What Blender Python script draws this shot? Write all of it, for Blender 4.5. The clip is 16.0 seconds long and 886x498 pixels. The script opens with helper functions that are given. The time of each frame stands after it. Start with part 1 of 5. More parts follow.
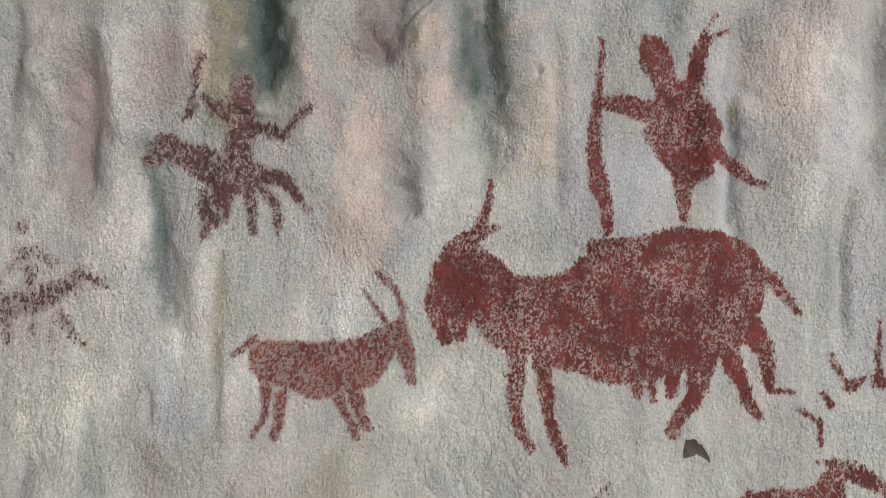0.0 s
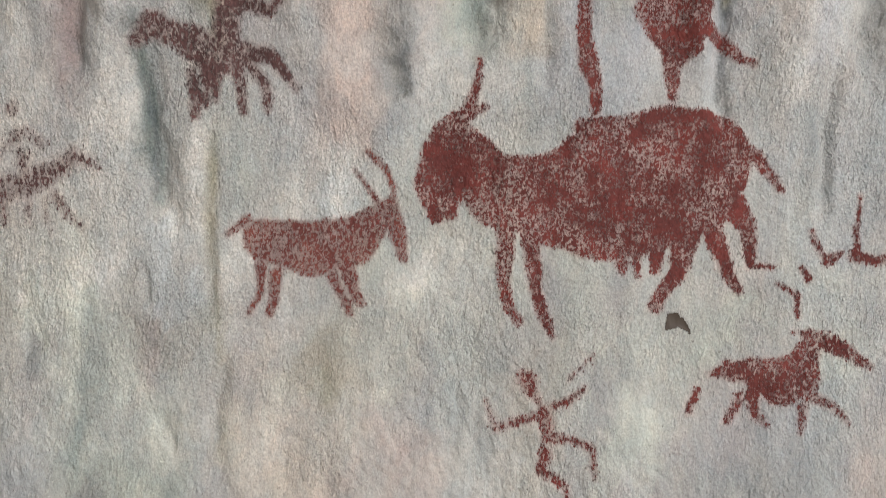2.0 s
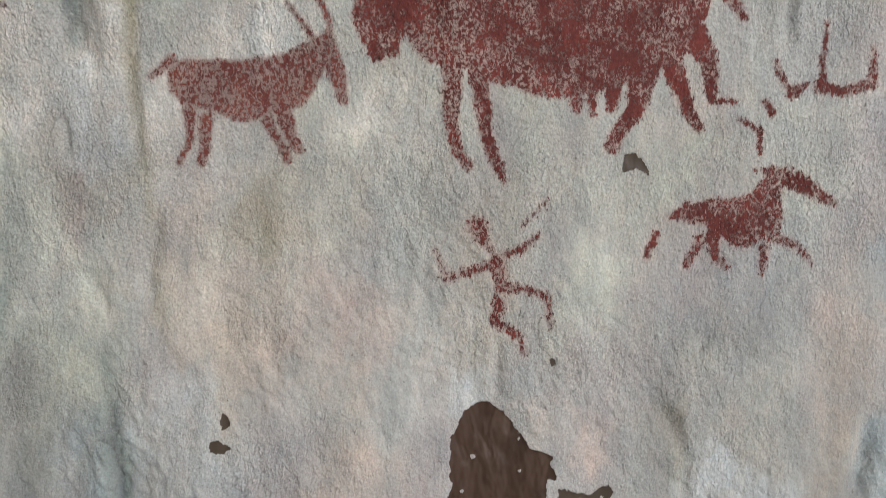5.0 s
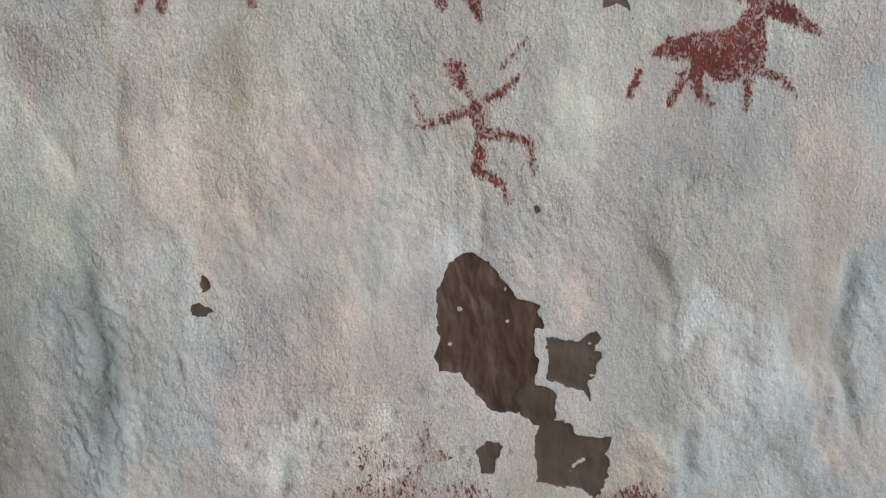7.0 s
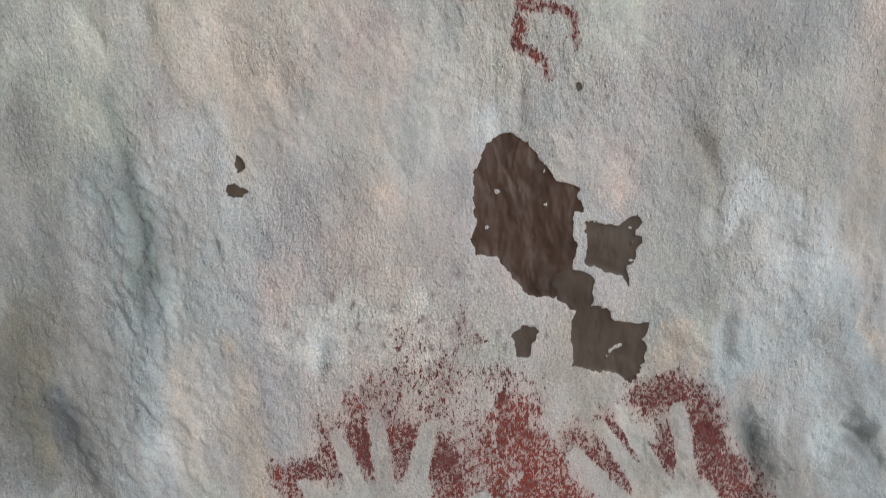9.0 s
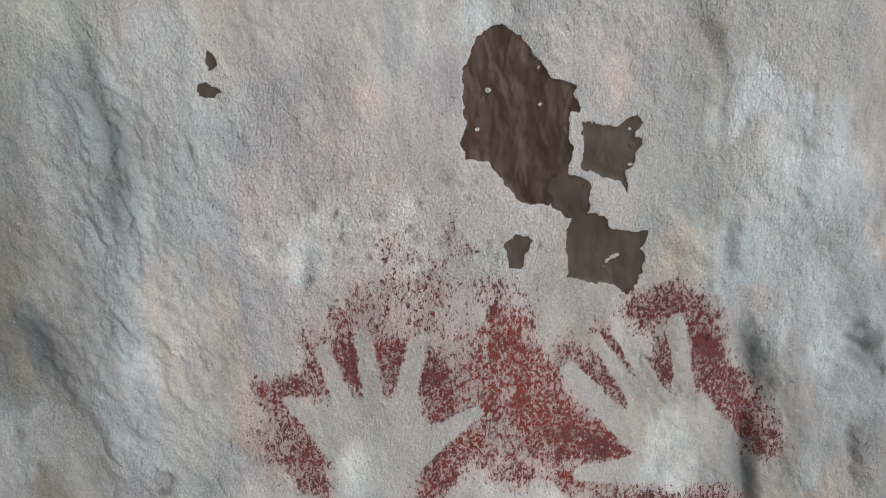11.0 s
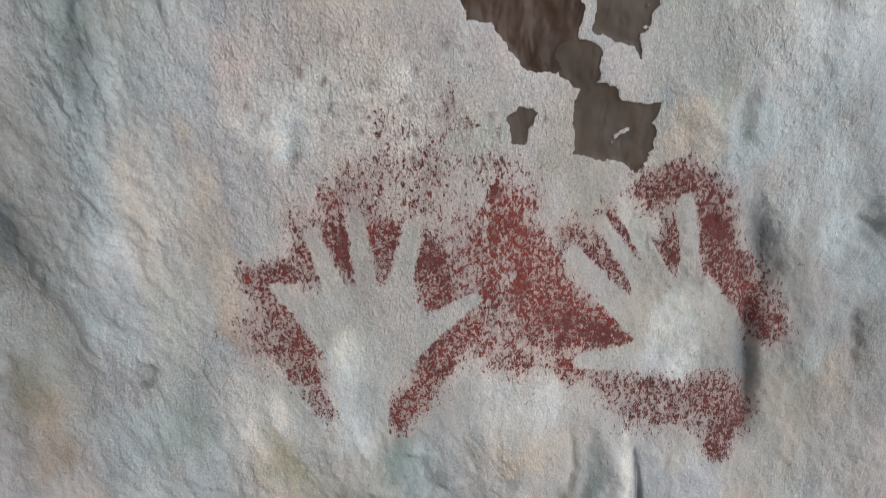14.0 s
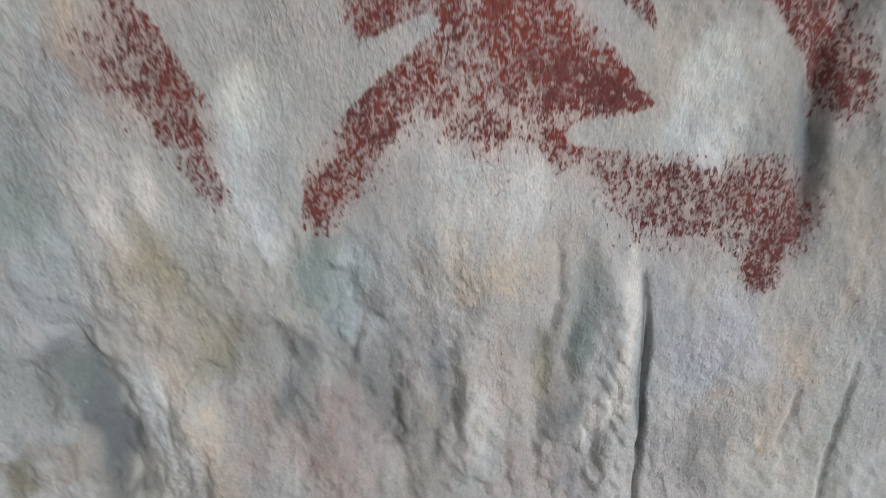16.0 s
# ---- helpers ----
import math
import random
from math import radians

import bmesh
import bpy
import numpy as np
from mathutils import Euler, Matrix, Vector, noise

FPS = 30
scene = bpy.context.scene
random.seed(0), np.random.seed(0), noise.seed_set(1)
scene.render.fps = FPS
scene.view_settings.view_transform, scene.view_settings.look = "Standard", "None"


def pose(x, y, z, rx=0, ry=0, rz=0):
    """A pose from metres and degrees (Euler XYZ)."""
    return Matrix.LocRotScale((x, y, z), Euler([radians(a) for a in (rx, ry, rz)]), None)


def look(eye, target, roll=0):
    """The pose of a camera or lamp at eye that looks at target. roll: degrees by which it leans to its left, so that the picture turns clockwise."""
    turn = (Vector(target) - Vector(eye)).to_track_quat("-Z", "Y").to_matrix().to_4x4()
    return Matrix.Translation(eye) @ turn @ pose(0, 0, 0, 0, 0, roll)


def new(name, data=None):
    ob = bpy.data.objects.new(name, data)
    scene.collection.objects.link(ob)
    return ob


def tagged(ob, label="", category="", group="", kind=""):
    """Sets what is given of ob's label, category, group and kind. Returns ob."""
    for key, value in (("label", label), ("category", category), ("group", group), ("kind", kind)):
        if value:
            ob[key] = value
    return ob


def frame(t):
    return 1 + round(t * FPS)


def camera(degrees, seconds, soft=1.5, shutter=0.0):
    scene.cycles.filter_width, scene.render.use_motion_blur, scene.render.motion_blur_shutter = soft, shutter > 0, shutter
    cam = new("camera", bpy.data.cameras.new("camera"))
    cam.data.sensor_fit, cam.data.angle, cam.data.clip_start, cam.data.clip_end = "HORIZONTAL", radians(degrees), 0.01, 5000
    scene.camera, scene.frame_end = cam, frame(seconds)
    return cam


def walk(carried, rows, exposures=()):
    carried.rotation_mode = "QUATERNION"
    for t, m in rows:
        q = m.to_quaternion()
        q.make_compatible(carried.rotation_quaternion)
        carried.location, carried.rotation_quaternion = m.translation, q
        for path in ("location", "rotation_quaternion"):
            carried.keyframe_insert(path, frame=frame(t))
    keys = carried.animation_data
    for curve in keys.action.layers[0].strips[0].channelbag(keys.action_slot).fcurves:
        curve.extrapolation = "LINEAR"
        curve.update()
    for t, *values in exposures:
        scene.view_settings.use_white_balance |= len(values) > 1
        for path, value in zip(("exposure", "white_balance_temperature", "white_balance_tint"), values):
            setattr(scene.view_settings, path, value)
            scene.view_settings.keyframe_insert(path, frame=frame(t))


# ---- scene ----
cam = camera(66.9, 16.0, soft=0.85, shutter=0.5)
PATH = [
    (0, (0.087, -0.153, 1.543), (-0.033, 1.81, 1.906), 4.8),
    (0.5, (0.088, -0.159, 1.538), (-0.045, 1.809, 1.864), 4.3),
    (1, (0.086, -0.163, 1.525), (-0.024, 1.813, 1.819), 4.1),
    (1.5, (0.088, -0.159, 1.513), (-0.017, 1.824, 1.753), 4.5),
    (2, (0.094, -0.155, 1.498), (0.005, 1.836, 1.672), 4.4),
    (2.5, (0.093, -0.15, 1.482), (0.011, 1.845, 1.599), 4.2),
    (3, (0.089, -0.141, 1.468), (0.044, 1.857, 1.548), 4.6),
    (3.2, (0.095, -0.138, 1.455), (0.052, 1.859, 1.555), 4.5),
    (5.3, (0.126, -0.112, 1.406), (0.107, 1.888, 1.393), 2.0),
    (5.5, (0.124, -0.107, 1.393), (0.102, 1.892, 1.354), 1.3),
    (6, (0.122, -0.101, 1.37), (0.091, 1.898, 1.331), 1.5),
    (6.5, (0.118, -0.103, 1.354), (0.127, 1.896, 1.283), 0.8),
    (7, (0.129, -0.107, 1.344), (0.16, 1.889, 1.221), 0.5),
    (7.5, (0.14, -0.114, 1.329), (0.131, 1.881, 1.191), 0.2),
    (8, (0.141, -0.117, 1.318), (0.087, 1.878, 1.189), 0.3),
    (8.5, (0.124, -0.106, 1.321), (0.057, 1.876, 1.061), 0.6),
    (9, (0.123, -0.101, 1.307), (0.071, 1.87, 0.973), 0.4),
    (9.2, (0.129, -0.101, 1.299), (0.073, 1.866, 0.946), 0.1),
    (11.3, (0.127, -0.074, 1.268), (0.101, 1.861, 0.76), 0.1),
    (11.5, (0.126, -0.07, 1.266), (0.109, 1.859, 0.74), 0.1),
    (12, (0.128, -0.064, 1.258), (0.084, 1.857, 0.706), 0.4),
    (12.5, (0.124, -0.063, 1.254), (0.094, 1.847, 0.662), 0.4),
    (13, (0.131, -0.064, 1.25), (0.099, 1.834, 0.621), 0.7),
    (13.5, (0.128, -0.065, 1.24), (0.119, 1.823, 0.581), 1.1),
    (14, (0.111, -0.057, 1.227), (0.15, 1.818, 0.534), 0.6),
    (14.5, (0.121, -0.049, 1.19), (0.172, 1.82, 0.48), 0.3),
    (15, (0.141, -0.028, 1.15), (0.147, 1.835, 0.424), -0.6),
    (15.5, (0.13, 0.004, 1.092), (0.198, 1.863, 0.357), 0.8),
    (16, (0.147, 0.042, 1.039), (0.212, 1.886, 0.268), 3.3),
]
walk(cam, [(t, look(eye, target, roll)) for t, eye, target, roll in PATH],
     exposures=[(0, 0.11, 6500, 12), (1.5, 0.18, 6500, 12), (2.2, 0.15, 6500, 12), (3, -0.02, 6500, 12), (6, 0.04, 6380, 12), (14.5, 0.04, 6180, 12), (16, -0.03, 6150, 12)])

# ---- light: an unseen gallery room with one assumed tall side window ----
world = bpy.data.worlds.new("sky")
scene.world = world
world.use_nodes = True
sky = world.node_tree.nodes.new("ShaderNodeTexSky")
sky.sky_type, sky.sun_disc = "NISHITA", False
sky.sun_elevation, sky.sun_rotation = radians(50), radians(200)
back = world.node_tree.nodes["Background"]
back.inputs["Strength"].default_value = 0.10
world.node_tree.links.new(sky.outputs["Color"], back.inputs["Color"])

# area lamp added as the main light, standing for an unseen window
assumed_window_light = bpy.data.lights.new("assumed_window_light", "AREA")
assumed_window_light.shape, assumed_window_light.size, assumed_window_light.size_y = "RECTANGLE", 1.4, 1.5
assumed_window_light.energy, assumed_window_light.color = 137, (1.0, 0.99, 0.985)
lamp = new("assumed_window_light", assumed_window_light)
lamp.matrix_world = look((2.62, -2.95, 2.15), (0.1, 0.4, 1.25))
scene.view_settings.exposure = 0.0


# ---- materials ----
def material(name, rough=0.9):
    m = bpy.data.materials.new(name)
    m.use_nodes = True
    bsdf = m.node_tree.nodes["Principled BSDF"]
    bsdf.inputs["Roughness"].default_value = rough
    bsdf.inputs["Specular IOR Level"].default_value = 0.25
    return m, m.node_tree, bsdf


def node(tree, kind, **values):
    n = tree.nodes.new("ShaderNode" + kind)
    for key, value in values.items():
        if isinstance(value, bpy.types.NodeSocket):
            tree.links.new(value, n.inputs[key])
        else:
            n.inputs[key].default_value = value
    return n


def noise_at(tree, scale, detail=3.0, rough=0.55, stretch=(1, 1, 1), turn=0.0, warp=0.0):
    place = tree.nodes.new("ShaderNodeTexCoord").outputs["Object"]
    mapping = node(tree, "Mapping", Vector=place)
    mapping.inputs["Scale"].default_value = stretch
    mapping.inputs["Rotation"].default_value = (0, turn, 0)
    return node(tree, "TexNoise", Vector=mapping.outputs[0], Scale=scale, Detail=detail, Roughness=rough, Distortion=warp).outputs["Fac"]


def maths(tree, what, a, b=0.0, c=0.0):
    n = tree.nodes.new("ShaderNodeMath")
    n.operation = what
    for i, v in enumerate((a, b, c)):
        if isinstance(v, bpy.types.NodeSocket):
            tree.links.new(v, n.inputs[i])
        else:
            n.inputs[i].default_value = v
    return n.outputs[0]


def ramp(tree, value, low, high, out_low=0.0, out_high=1.0):
    n = node(tree, "MapRange", Value=value)
    n.interpolation_type = "SMOOTHSTEP"
    for key, v in (("From Min", low), ("From Max", high), ("To Min", out_low), ("To Max", out_high)):
        n.inputs[key].default_value = v
    return n.outputs[0]


def mix(tree, fac, a, b, blend="MIX"):
    n = tree.nodes.new("ShaderNodeMix")
    n.data_type, n.blend_type = "RGBA", blend
    for i, v in ((0, fac), (6, a), (7, b)):
        if isinstance(v, bpy.types.NodeSocket):
            tree.links.new(v, n.inputs[i])
        elif i:
            n.inputs[i].default_value = (*v, 1)
        else:
            n.inputs[i].default_value = v
    return n.outputs[2]


def roughness_of(tree):
    """How coarsely the plaster was worked at a place."""
    worked = tree.nodes.new("ShaderNodeAttribute")
    worked.attribute_name = "worked"
    return worked.outputs["Fac"]


def grain(tree):
    """Height of the trowelled plaster: sand, short slanting ridges, leathery wrinkles and small pits."""
    worked = maths(tree, "MULTIPLY", roughness_of(tree), ramp(tree, noise_at(tree, 9, 4.0, 0.65), 0.38, 0.64, 0.55, 1.25))
    sand = noise_at(tree, 640, 3.0, 0.6)
    ridges = noise_at(tree, 190, 4.0, 0.62, (1.2, 1.0, 0.85), 0.4, 0.2)
    lumps = noise_at(tree, 60, 3.0, 0.5)
    crumbs = ramp(tree, noise_at(tree, 330, 3.0, 0.6, (1.2, 1.0, 0.85), 0.4), 0.42, 0.80)
    pits = ramp(tree, noise_at(tree, 420, 2.0, 0.5, (1.2, 1.0, 0.9), 0.4), 0.38, 0.20)
    crease = maths(tree, "ABSOLUTE", maths(tree, "SUBTRACT", noise_at(tree, 95, 3.0, 0.55, (1.3, 1.0, 0.75), 0.5, 0.9), 0.5))
    wrinkles = maths(tree, "MULTIPLY", ramp(tree, crease, 0.09, 0.0), ramp(tree, noise_at(tree, 24, 3.0, 0.6), 0.45, 0.62))
    rough = maths(tree, "ADD", maths(tree, "MULTIPLY", ridges, 0.60), maths(tree, "MULTIPLY", sand, 0.16))
    rough = maths(tree, "ADD", rough, maths(tree, "SUBTRACT", maths(tree, "MULTIPLY", crumbs, 0.30), maths(tree, "MULTIPLY", pits, 0.16)))
    rough = maths(tree, "ADD", rough, maths(tree, "MULTIPLY", wrinkles, 0.13))
    return maths(tree, "ADD", maths(tree, "MULTIPLY", rough, worked), maths(tree, "MULTIPLY", lumps, 0.6))


def relief(tree, bsdf, height, distance=0.0035, strength=0.9):
    bump = node(tree, "Bump", Strength=strength, Distance=distance, Height=height)
    tree.links.new(bump.outputs[0], bsdf.inputs["Normal"])


def rock_material():
    m, tree, bsdf = material("painted_plaster", 0.88)
    tint = tree.nodes.new("ShaderNodeAttribute")
    tint.attribute_name = "tint"
    height = grain(tree)
    fine = noise_at(tree, 560, 3.0, 0.7)
    blotch = noise_at(tree, 30, 5.0, 0.62, (1.4, 1, 0.7))
    speckle = maths(tree, "MULTIPLY_ADD", maths(tree, "MULTIPLY", ramp(tree, fine, 0.25, 0.75, -1.0, 1.0), roughness_of(tree)), 0.22, 1.0)
    colour = mix(tree, 1.0, tint.outputs["Color"], speckle, "MULTIPLY")
    cast = noise_at(tree, 75, 4.0, 0.65, (1.2, 1, 0.8), 0.3, 0.6)
    colour = mix(tree, 1.0, colour, mix(tree, ramp(tree, cast, 0.3, 0.7), (0.955, 0.985, 1.0), (1.035, 1.005, 0.985)), "MULTIPLY")
    colour = mix(tree, 1.0, colour, mix(tree, ramp(tree, blotch, 0.3, 0.7), (0.90, 0.91, 0.92), (1.09, 1.08, 1.06)), "MULTIPLY")
    pits = ramp(tree, noise_at(tree, 420, 2.0, 0.5, (1.3, 1, 0.8), 0.4), 0.34, 0.26)
    colour = mix(tree, maths(tree, "MULTIPLY", pits, 0.35), colour, (0.14, 0.13, 0.11))
    specks = ramp(tree, noise_at(tree, 290, 2.0, 0.5, (1.2, 1, 0.85), 0.4), 0.70, 0.75)
    colour = mix(tree, maths(tree, "MULTIPLY", specks, 0.6), colour, (0.17, 0.15, 0.13))
    dust = ramp(tree, noise_at(tree, 210, 3.0, 0.6), 0.66, 0.76)
    colour = mix(tree, maths(tree, "MULTIPLY", dust, 0.35), colour, (0.72, 0.69, 0.63))
    tree.links.new(colour, bsdf.inputs["Base Color"])
    relief(tree, bsdf, height)
    return m


def pigment_material(name, dark, bright, fleck, size=330, thread=0.95, blur=0.12, haze=0.12, halo=0.15, web=(0.44, 0.56), patch=30, mesh_of=0.55, fray=0.62):
    """Dry-brushed mineral pigment: it catches on the grain, breaks up at its edges and lets the plaster show."""
    m, tree, bsdf = material(name, 0.85)
    cover = tree.nodes.new("ShaderNodeAttribute")
    cover.attribute_name = "cover"
    height = grain(tree)
    brush = noise_at(tree, size, 5.0, fray, (1.4, 1, 0.75), 0.35, 0.4)
    spot = noise_at(tree, size * 2.1, 3.0, 0.6, (1.3, 1, 0.75), 0.35)
    worn = noise_at(tree, 42, 3.0, 0.55)
    broken = maths(tree, "ADD", maths(tree, "MULTIPLY", maths(tree, "SUBTRACT", brush, 0.5), 2.7), maths(tree, "MULTIPLY", maths(tree, "SUBTRACT", spot, 0.5), 1.0))
    broken = maths(tree, "ADD", broken, maths(tree, "MULTIPLY", maths(tree, "SUBTRACT", worn, 0.5), fleck))
    alpha = ramp(tree, maths(tree, "ADD", cover.outputs["Fac"], broken), 0.5 - blur, 0.5 + blur)
    threads = maths(tree, "ABSOLUTE", maths(tree, "SUBTRACT", noise_at(tree, size * mesh_of, 4.0, 0.66, (1.25, 1, 0.8), 0.3, 0.8), 0.5))
    threads = maths(tree, "MULTIPLY", ramp(tree, threads, 0.085, 0.022), ramp(tree, noise_at(tree, patch, 5.0, 0.68), *web))
    threads = maths(tree, "MULTIPLY", threads, ramp(tree, noise_at(tree, size * 1.5, 3.0, 0.65), 0.40, 0.54))
    alpha = maths(tree, "MULTIPLY", alpha, maths(tree, "SUBTRACT", 1.0, maths(tree, "MULTIPLY", threads, thread)))
    warm = tree.nodes.new("ShaderNodeAttribute")
    warm.attribute_name = "warm"
    shade = ramp(tree, maths(tree, "ADD", noise_at(tree, 34, 4.0, 0.6), warm.outputs["Fac"]), 0.41, 0.69)
    colour = mix(tree, shade, dark, bright)
    colour = mix(tree, 1.0, colour, mix(tree, ramp(tree, noise_at(tree, 420, 3.0, 0.7), 0.3, 0.7), (0.74, 0.76, 0.78), (1.23, 1.2, 1.18)), "MULTIPLY")
    tree.links.new(colour, bsdf.inputs["Base Color"])
    alpha = maths(tree, "MULTIPLY", alpha, ramp(tree, noise_at(tree, 90, 3.0, 0.6), 0.3, 0.7, 0.84, 0.98))
    dusting = maths(tree, "ADD", maths(tree, "MULTIPLY", maths(tree, "SUBTRACT", worn, 0.5), 0.8), maths(tree, "MULTIPLY", maths(tree, "SUBTRACT", brush, 0.5), 0.5))
    film = ramp(tree, maths(tree, "ADD", cover.outputs["Fac"], dusting), halo, halo + 0.5, 0.0, haze)
    tree.links.new(maths(tree, "MAXIMUM", alpha, film), bsdf.inputs["Alpha"])
    relief(tree, bsdf, height)
    return m


def bare_material(name, low, high, third, lumps):
    """Smooth brown undercoat below the flaked plaster, with a soft sheen."""
    m, tree, bsdf = material(name, 0.52)
    cover = tree.nodes.new("ShaderNodeAttribute")
    cover.attribute_name = "cover"
    edge = maths(tree, "MULTIPLY", maths(tree, "SUBTRACT", noise_at(tree, 260, 4.0, 0.65), 0.5), 1.6)
    alpha = ramp(tree, maths(tree, "ADD", cover.outputs["Fac"], edge), 0.47, 0.53)
    cloud = ramp(tree, noise_at(tree, 40, 4.0, 0.6), 0.32, 0.68)
    colour = mix(tree, cloud, low, high)
    colour = mix(tree, ramp(tree, noise_at(tree, 11, 2.0, 0.5), 0.40, 0.60), colour, third)
    tree.links.new(colour, bsdf.inputs["Base Color"])
    tree.links.new(alpha, bsdf.inputs["Alpha"])
    relief(tree, bsdf, noise_at(tree, 52, 2.0, 0.45, (1.3, 1, 0.7), 0.5, 0.2), lumps, 1.0)
    return m


def plain_material(name, colour, rough, scale):
    m, tree, bsdf = material(name, rough)
    tree.links.new(mix(tree, noise_at(tree, scale, 4.0), [c * 0.9 for c in colour], [c * 1.08 for c in colour]), bsdf.inputs["Base Color"])
    relief(tree, bsdf, noise_at(tree, scale * 12, 3.0), 0.001, 0.3)
    return m


ROCK = rock_material()
PIGMENTS = {
    "red": pigment_material("red_ochre", (0.142, 0.038, 0.033), (0.215, 0.050, 0.042), 0.5, 300, 0.95, 0.15, 0.20, 0.15, (0.38, 0.56), 30),
    "mauve": pigment_material("faded_mauve", (0.125, 0.066, 0.063), (0.180, 0.090, 0.083), 1.1, 230, 0.8, 0.24, 0.22, 0.05, (0.36, 0.54), 30),
    "thin": pigment_material("thin_red", (0.180, 0.056, 0.048), (0.250, 0.078, 0.060), 0.9, 290, 0.95, 0.17, 0.36, 0.1, (0.30, 0.48), 30),
    "sprayed": pigment_material("sprayed_red", (0.150, 0.046, 0.042), (0.222, 0.050, 0.038), 1.1, 235, 0.85, 0.16, 0.11, 0.15, (0.34, 0.54), 34, 0.6, 0.76),
}
BARE = [bare_material("bare_brown", (0.050, 0.030, 0.021), (0.080, 0.049, 0.034), (0.066, 0.038, 0.026), 0.0062),
        bare_material("bare_grey_brown", (0.060, 0.044, 0.032), (0.082, 0.062, 0.046), (0.072, 0.054, 0.040), 0.0024)]
LIMEWASH = plain_material("limewash", (0.62, 0.61, 0.58), 0.9, 6)
STONE_FLOOR = plain_material("stone_floor", (0.30, 0.28, 0.26), 0.7, 5)

# colours brushed over the plaster, the dark ones also for painted crease shade
PLASTER = (0.440, 0.432, 0.415)
PINK, CREAM, TAN = (0.560, 0.460, 0.410), (0.520, 0.455, 0.370), (0.470, 0.415, 0.350)
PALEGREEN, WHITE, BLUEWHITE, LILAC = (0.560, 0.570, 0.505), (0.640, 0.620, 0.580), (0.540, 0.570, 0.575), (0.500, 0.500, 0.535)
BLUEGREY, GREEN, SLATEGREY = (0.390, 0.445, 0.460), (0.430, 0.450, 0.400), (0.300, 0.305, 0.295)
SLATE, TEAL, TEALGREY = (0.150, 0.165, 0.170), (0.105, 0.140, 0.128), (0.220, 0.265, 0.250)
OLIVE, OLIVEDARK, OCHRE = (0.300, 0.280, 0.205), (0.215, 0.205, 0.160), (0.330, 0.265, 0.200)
STAIN, MAUVE, MAUVEDARK = (0.400, 0.235, 0.210), (0.370, 0.300, 0.285), (0.230, 0.185, 0.178)


# ---- the modelled rock wall ----
def lattice(u, v, seed):
    """Smooth value noise in -1..1."""
    table = np.random.RandomState(seed).rand(64, 64) * 2 - 1
    i, j = np.floor(u).astype(int), np.floor(v).astype(int)
    a, b = u - i, v - j
    a, b = a * a * (3 - 2 * a), b * b * (3 - 2 * b)
    i, j, k, l = i % 64, j % 64, (i + 1) % 64, (j + 1) % 64
    return (table[i, j] * (1 - a) + table[k, j] * a) * (1 - b) + (table[i, l] * (1 - a) + table[k, l] * a) * b


def clouds(u, v, scale, octaves, seed, gain=0.5):
    total, size = 0.0, 1.0
    for k in range(octaves):
        c, s = math.cos(0.6 * k + 0.3), math.sin(0.6 * k + 0.3)
        total = total + size * lattice((u * c - v * s) * scale + 7.3 * k, (u * s + v * c) * scale + 3.1 * k, seed + k)
        scale, size = scale * 2.03, size * gain
    return total


FINE = 0.00125
AXIS_U = np.concatenate([np.linspace(-2.0, -0.48, 40)[:-1], np.arange(-0.48, 0.56, FINE), np.linspace(0.56, 2.8, 56)])
AXIS_V = np.concatenate([np.linspace(0.0, 0.56, 24)[:-1], np.arange(0.56, 1.94, FINE), np.linspace(1.94, 2.8, 26)])
U, V = np.meshgrid(AXIS_U, AXIS_V, indexing="ij")
WARP_U = U + 0.006 * clouds(U, V, 22, 3, 11) + 0.0015 * clouds(U, V, 110, 2, 15)
WARP_V = V + 0.010 * clouds(U, V, 16, 3, 21)
SMEAR_U = U + 0.010 * clouds(U, V * 0.5, 20, 4, 111, 0.6)
SMEAR_V = V + 0.022 * clouds(U * 1.6, V, 18, 4, 121, 0.6)
MOTTLE = clouds(U, V * 0.7, 38, 4, 31, 0.6)
STREAKS = clouds(U * 1.5, V * 0.22, 34, 4, 131, 0.65)
HEIGHT = np.zeros_like(U)
TINT = np.ones((*U.shape, 3)) * np.array(PLASTER)
TINT *= (1 + 0.07 * clouds(U, V * 0.45, 9, 4, 41))[..., None]
TINT *= (1 + 0.06 * STREAKS + 0.05 * clouds(U * 1.3, V * 0.2, 13, 2, 141))[..., None]
TINT *= 1 + 0.045 * clouds(U, V * 0.5, 14, 3, 51)[..., None] * np.array([1.0, 0.1, -1.0])
TINT *= 1 + 0.022 * clouds(U * 1.3, V * 0.4, 19, 3, 57)[..., None] * np.array([-1.0, 0.9, 0.3])

# wall brightness trimmed by region, put into the tint as broad ovals
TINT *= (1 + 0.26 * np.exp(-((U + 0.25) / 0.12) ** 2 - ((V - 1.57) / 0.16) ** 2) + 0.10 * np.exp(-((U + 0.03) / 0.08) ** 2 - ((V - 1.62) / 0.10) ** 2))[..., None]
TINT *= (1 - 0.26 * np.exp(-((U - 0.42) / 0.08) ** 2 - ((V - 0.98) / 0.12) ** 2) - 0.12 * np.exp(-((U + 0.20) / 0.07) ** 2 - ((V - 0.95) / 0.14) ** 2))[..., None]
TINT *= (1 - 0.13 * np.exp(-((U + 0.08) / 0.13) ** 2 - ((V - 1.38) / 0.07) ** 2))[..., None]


def span(axis, low, high):
    return slice(*np.searchsorted(axis, (low, high)))


def window_of(points, reach):
    return (span(AXIS_U, min(p[0] for p in points) - reach, max(p[0] for p in points) + reach),
            span(AXIS_V, min(p[1] for p in points) - reach, max(p[1] for p in points) + reach))


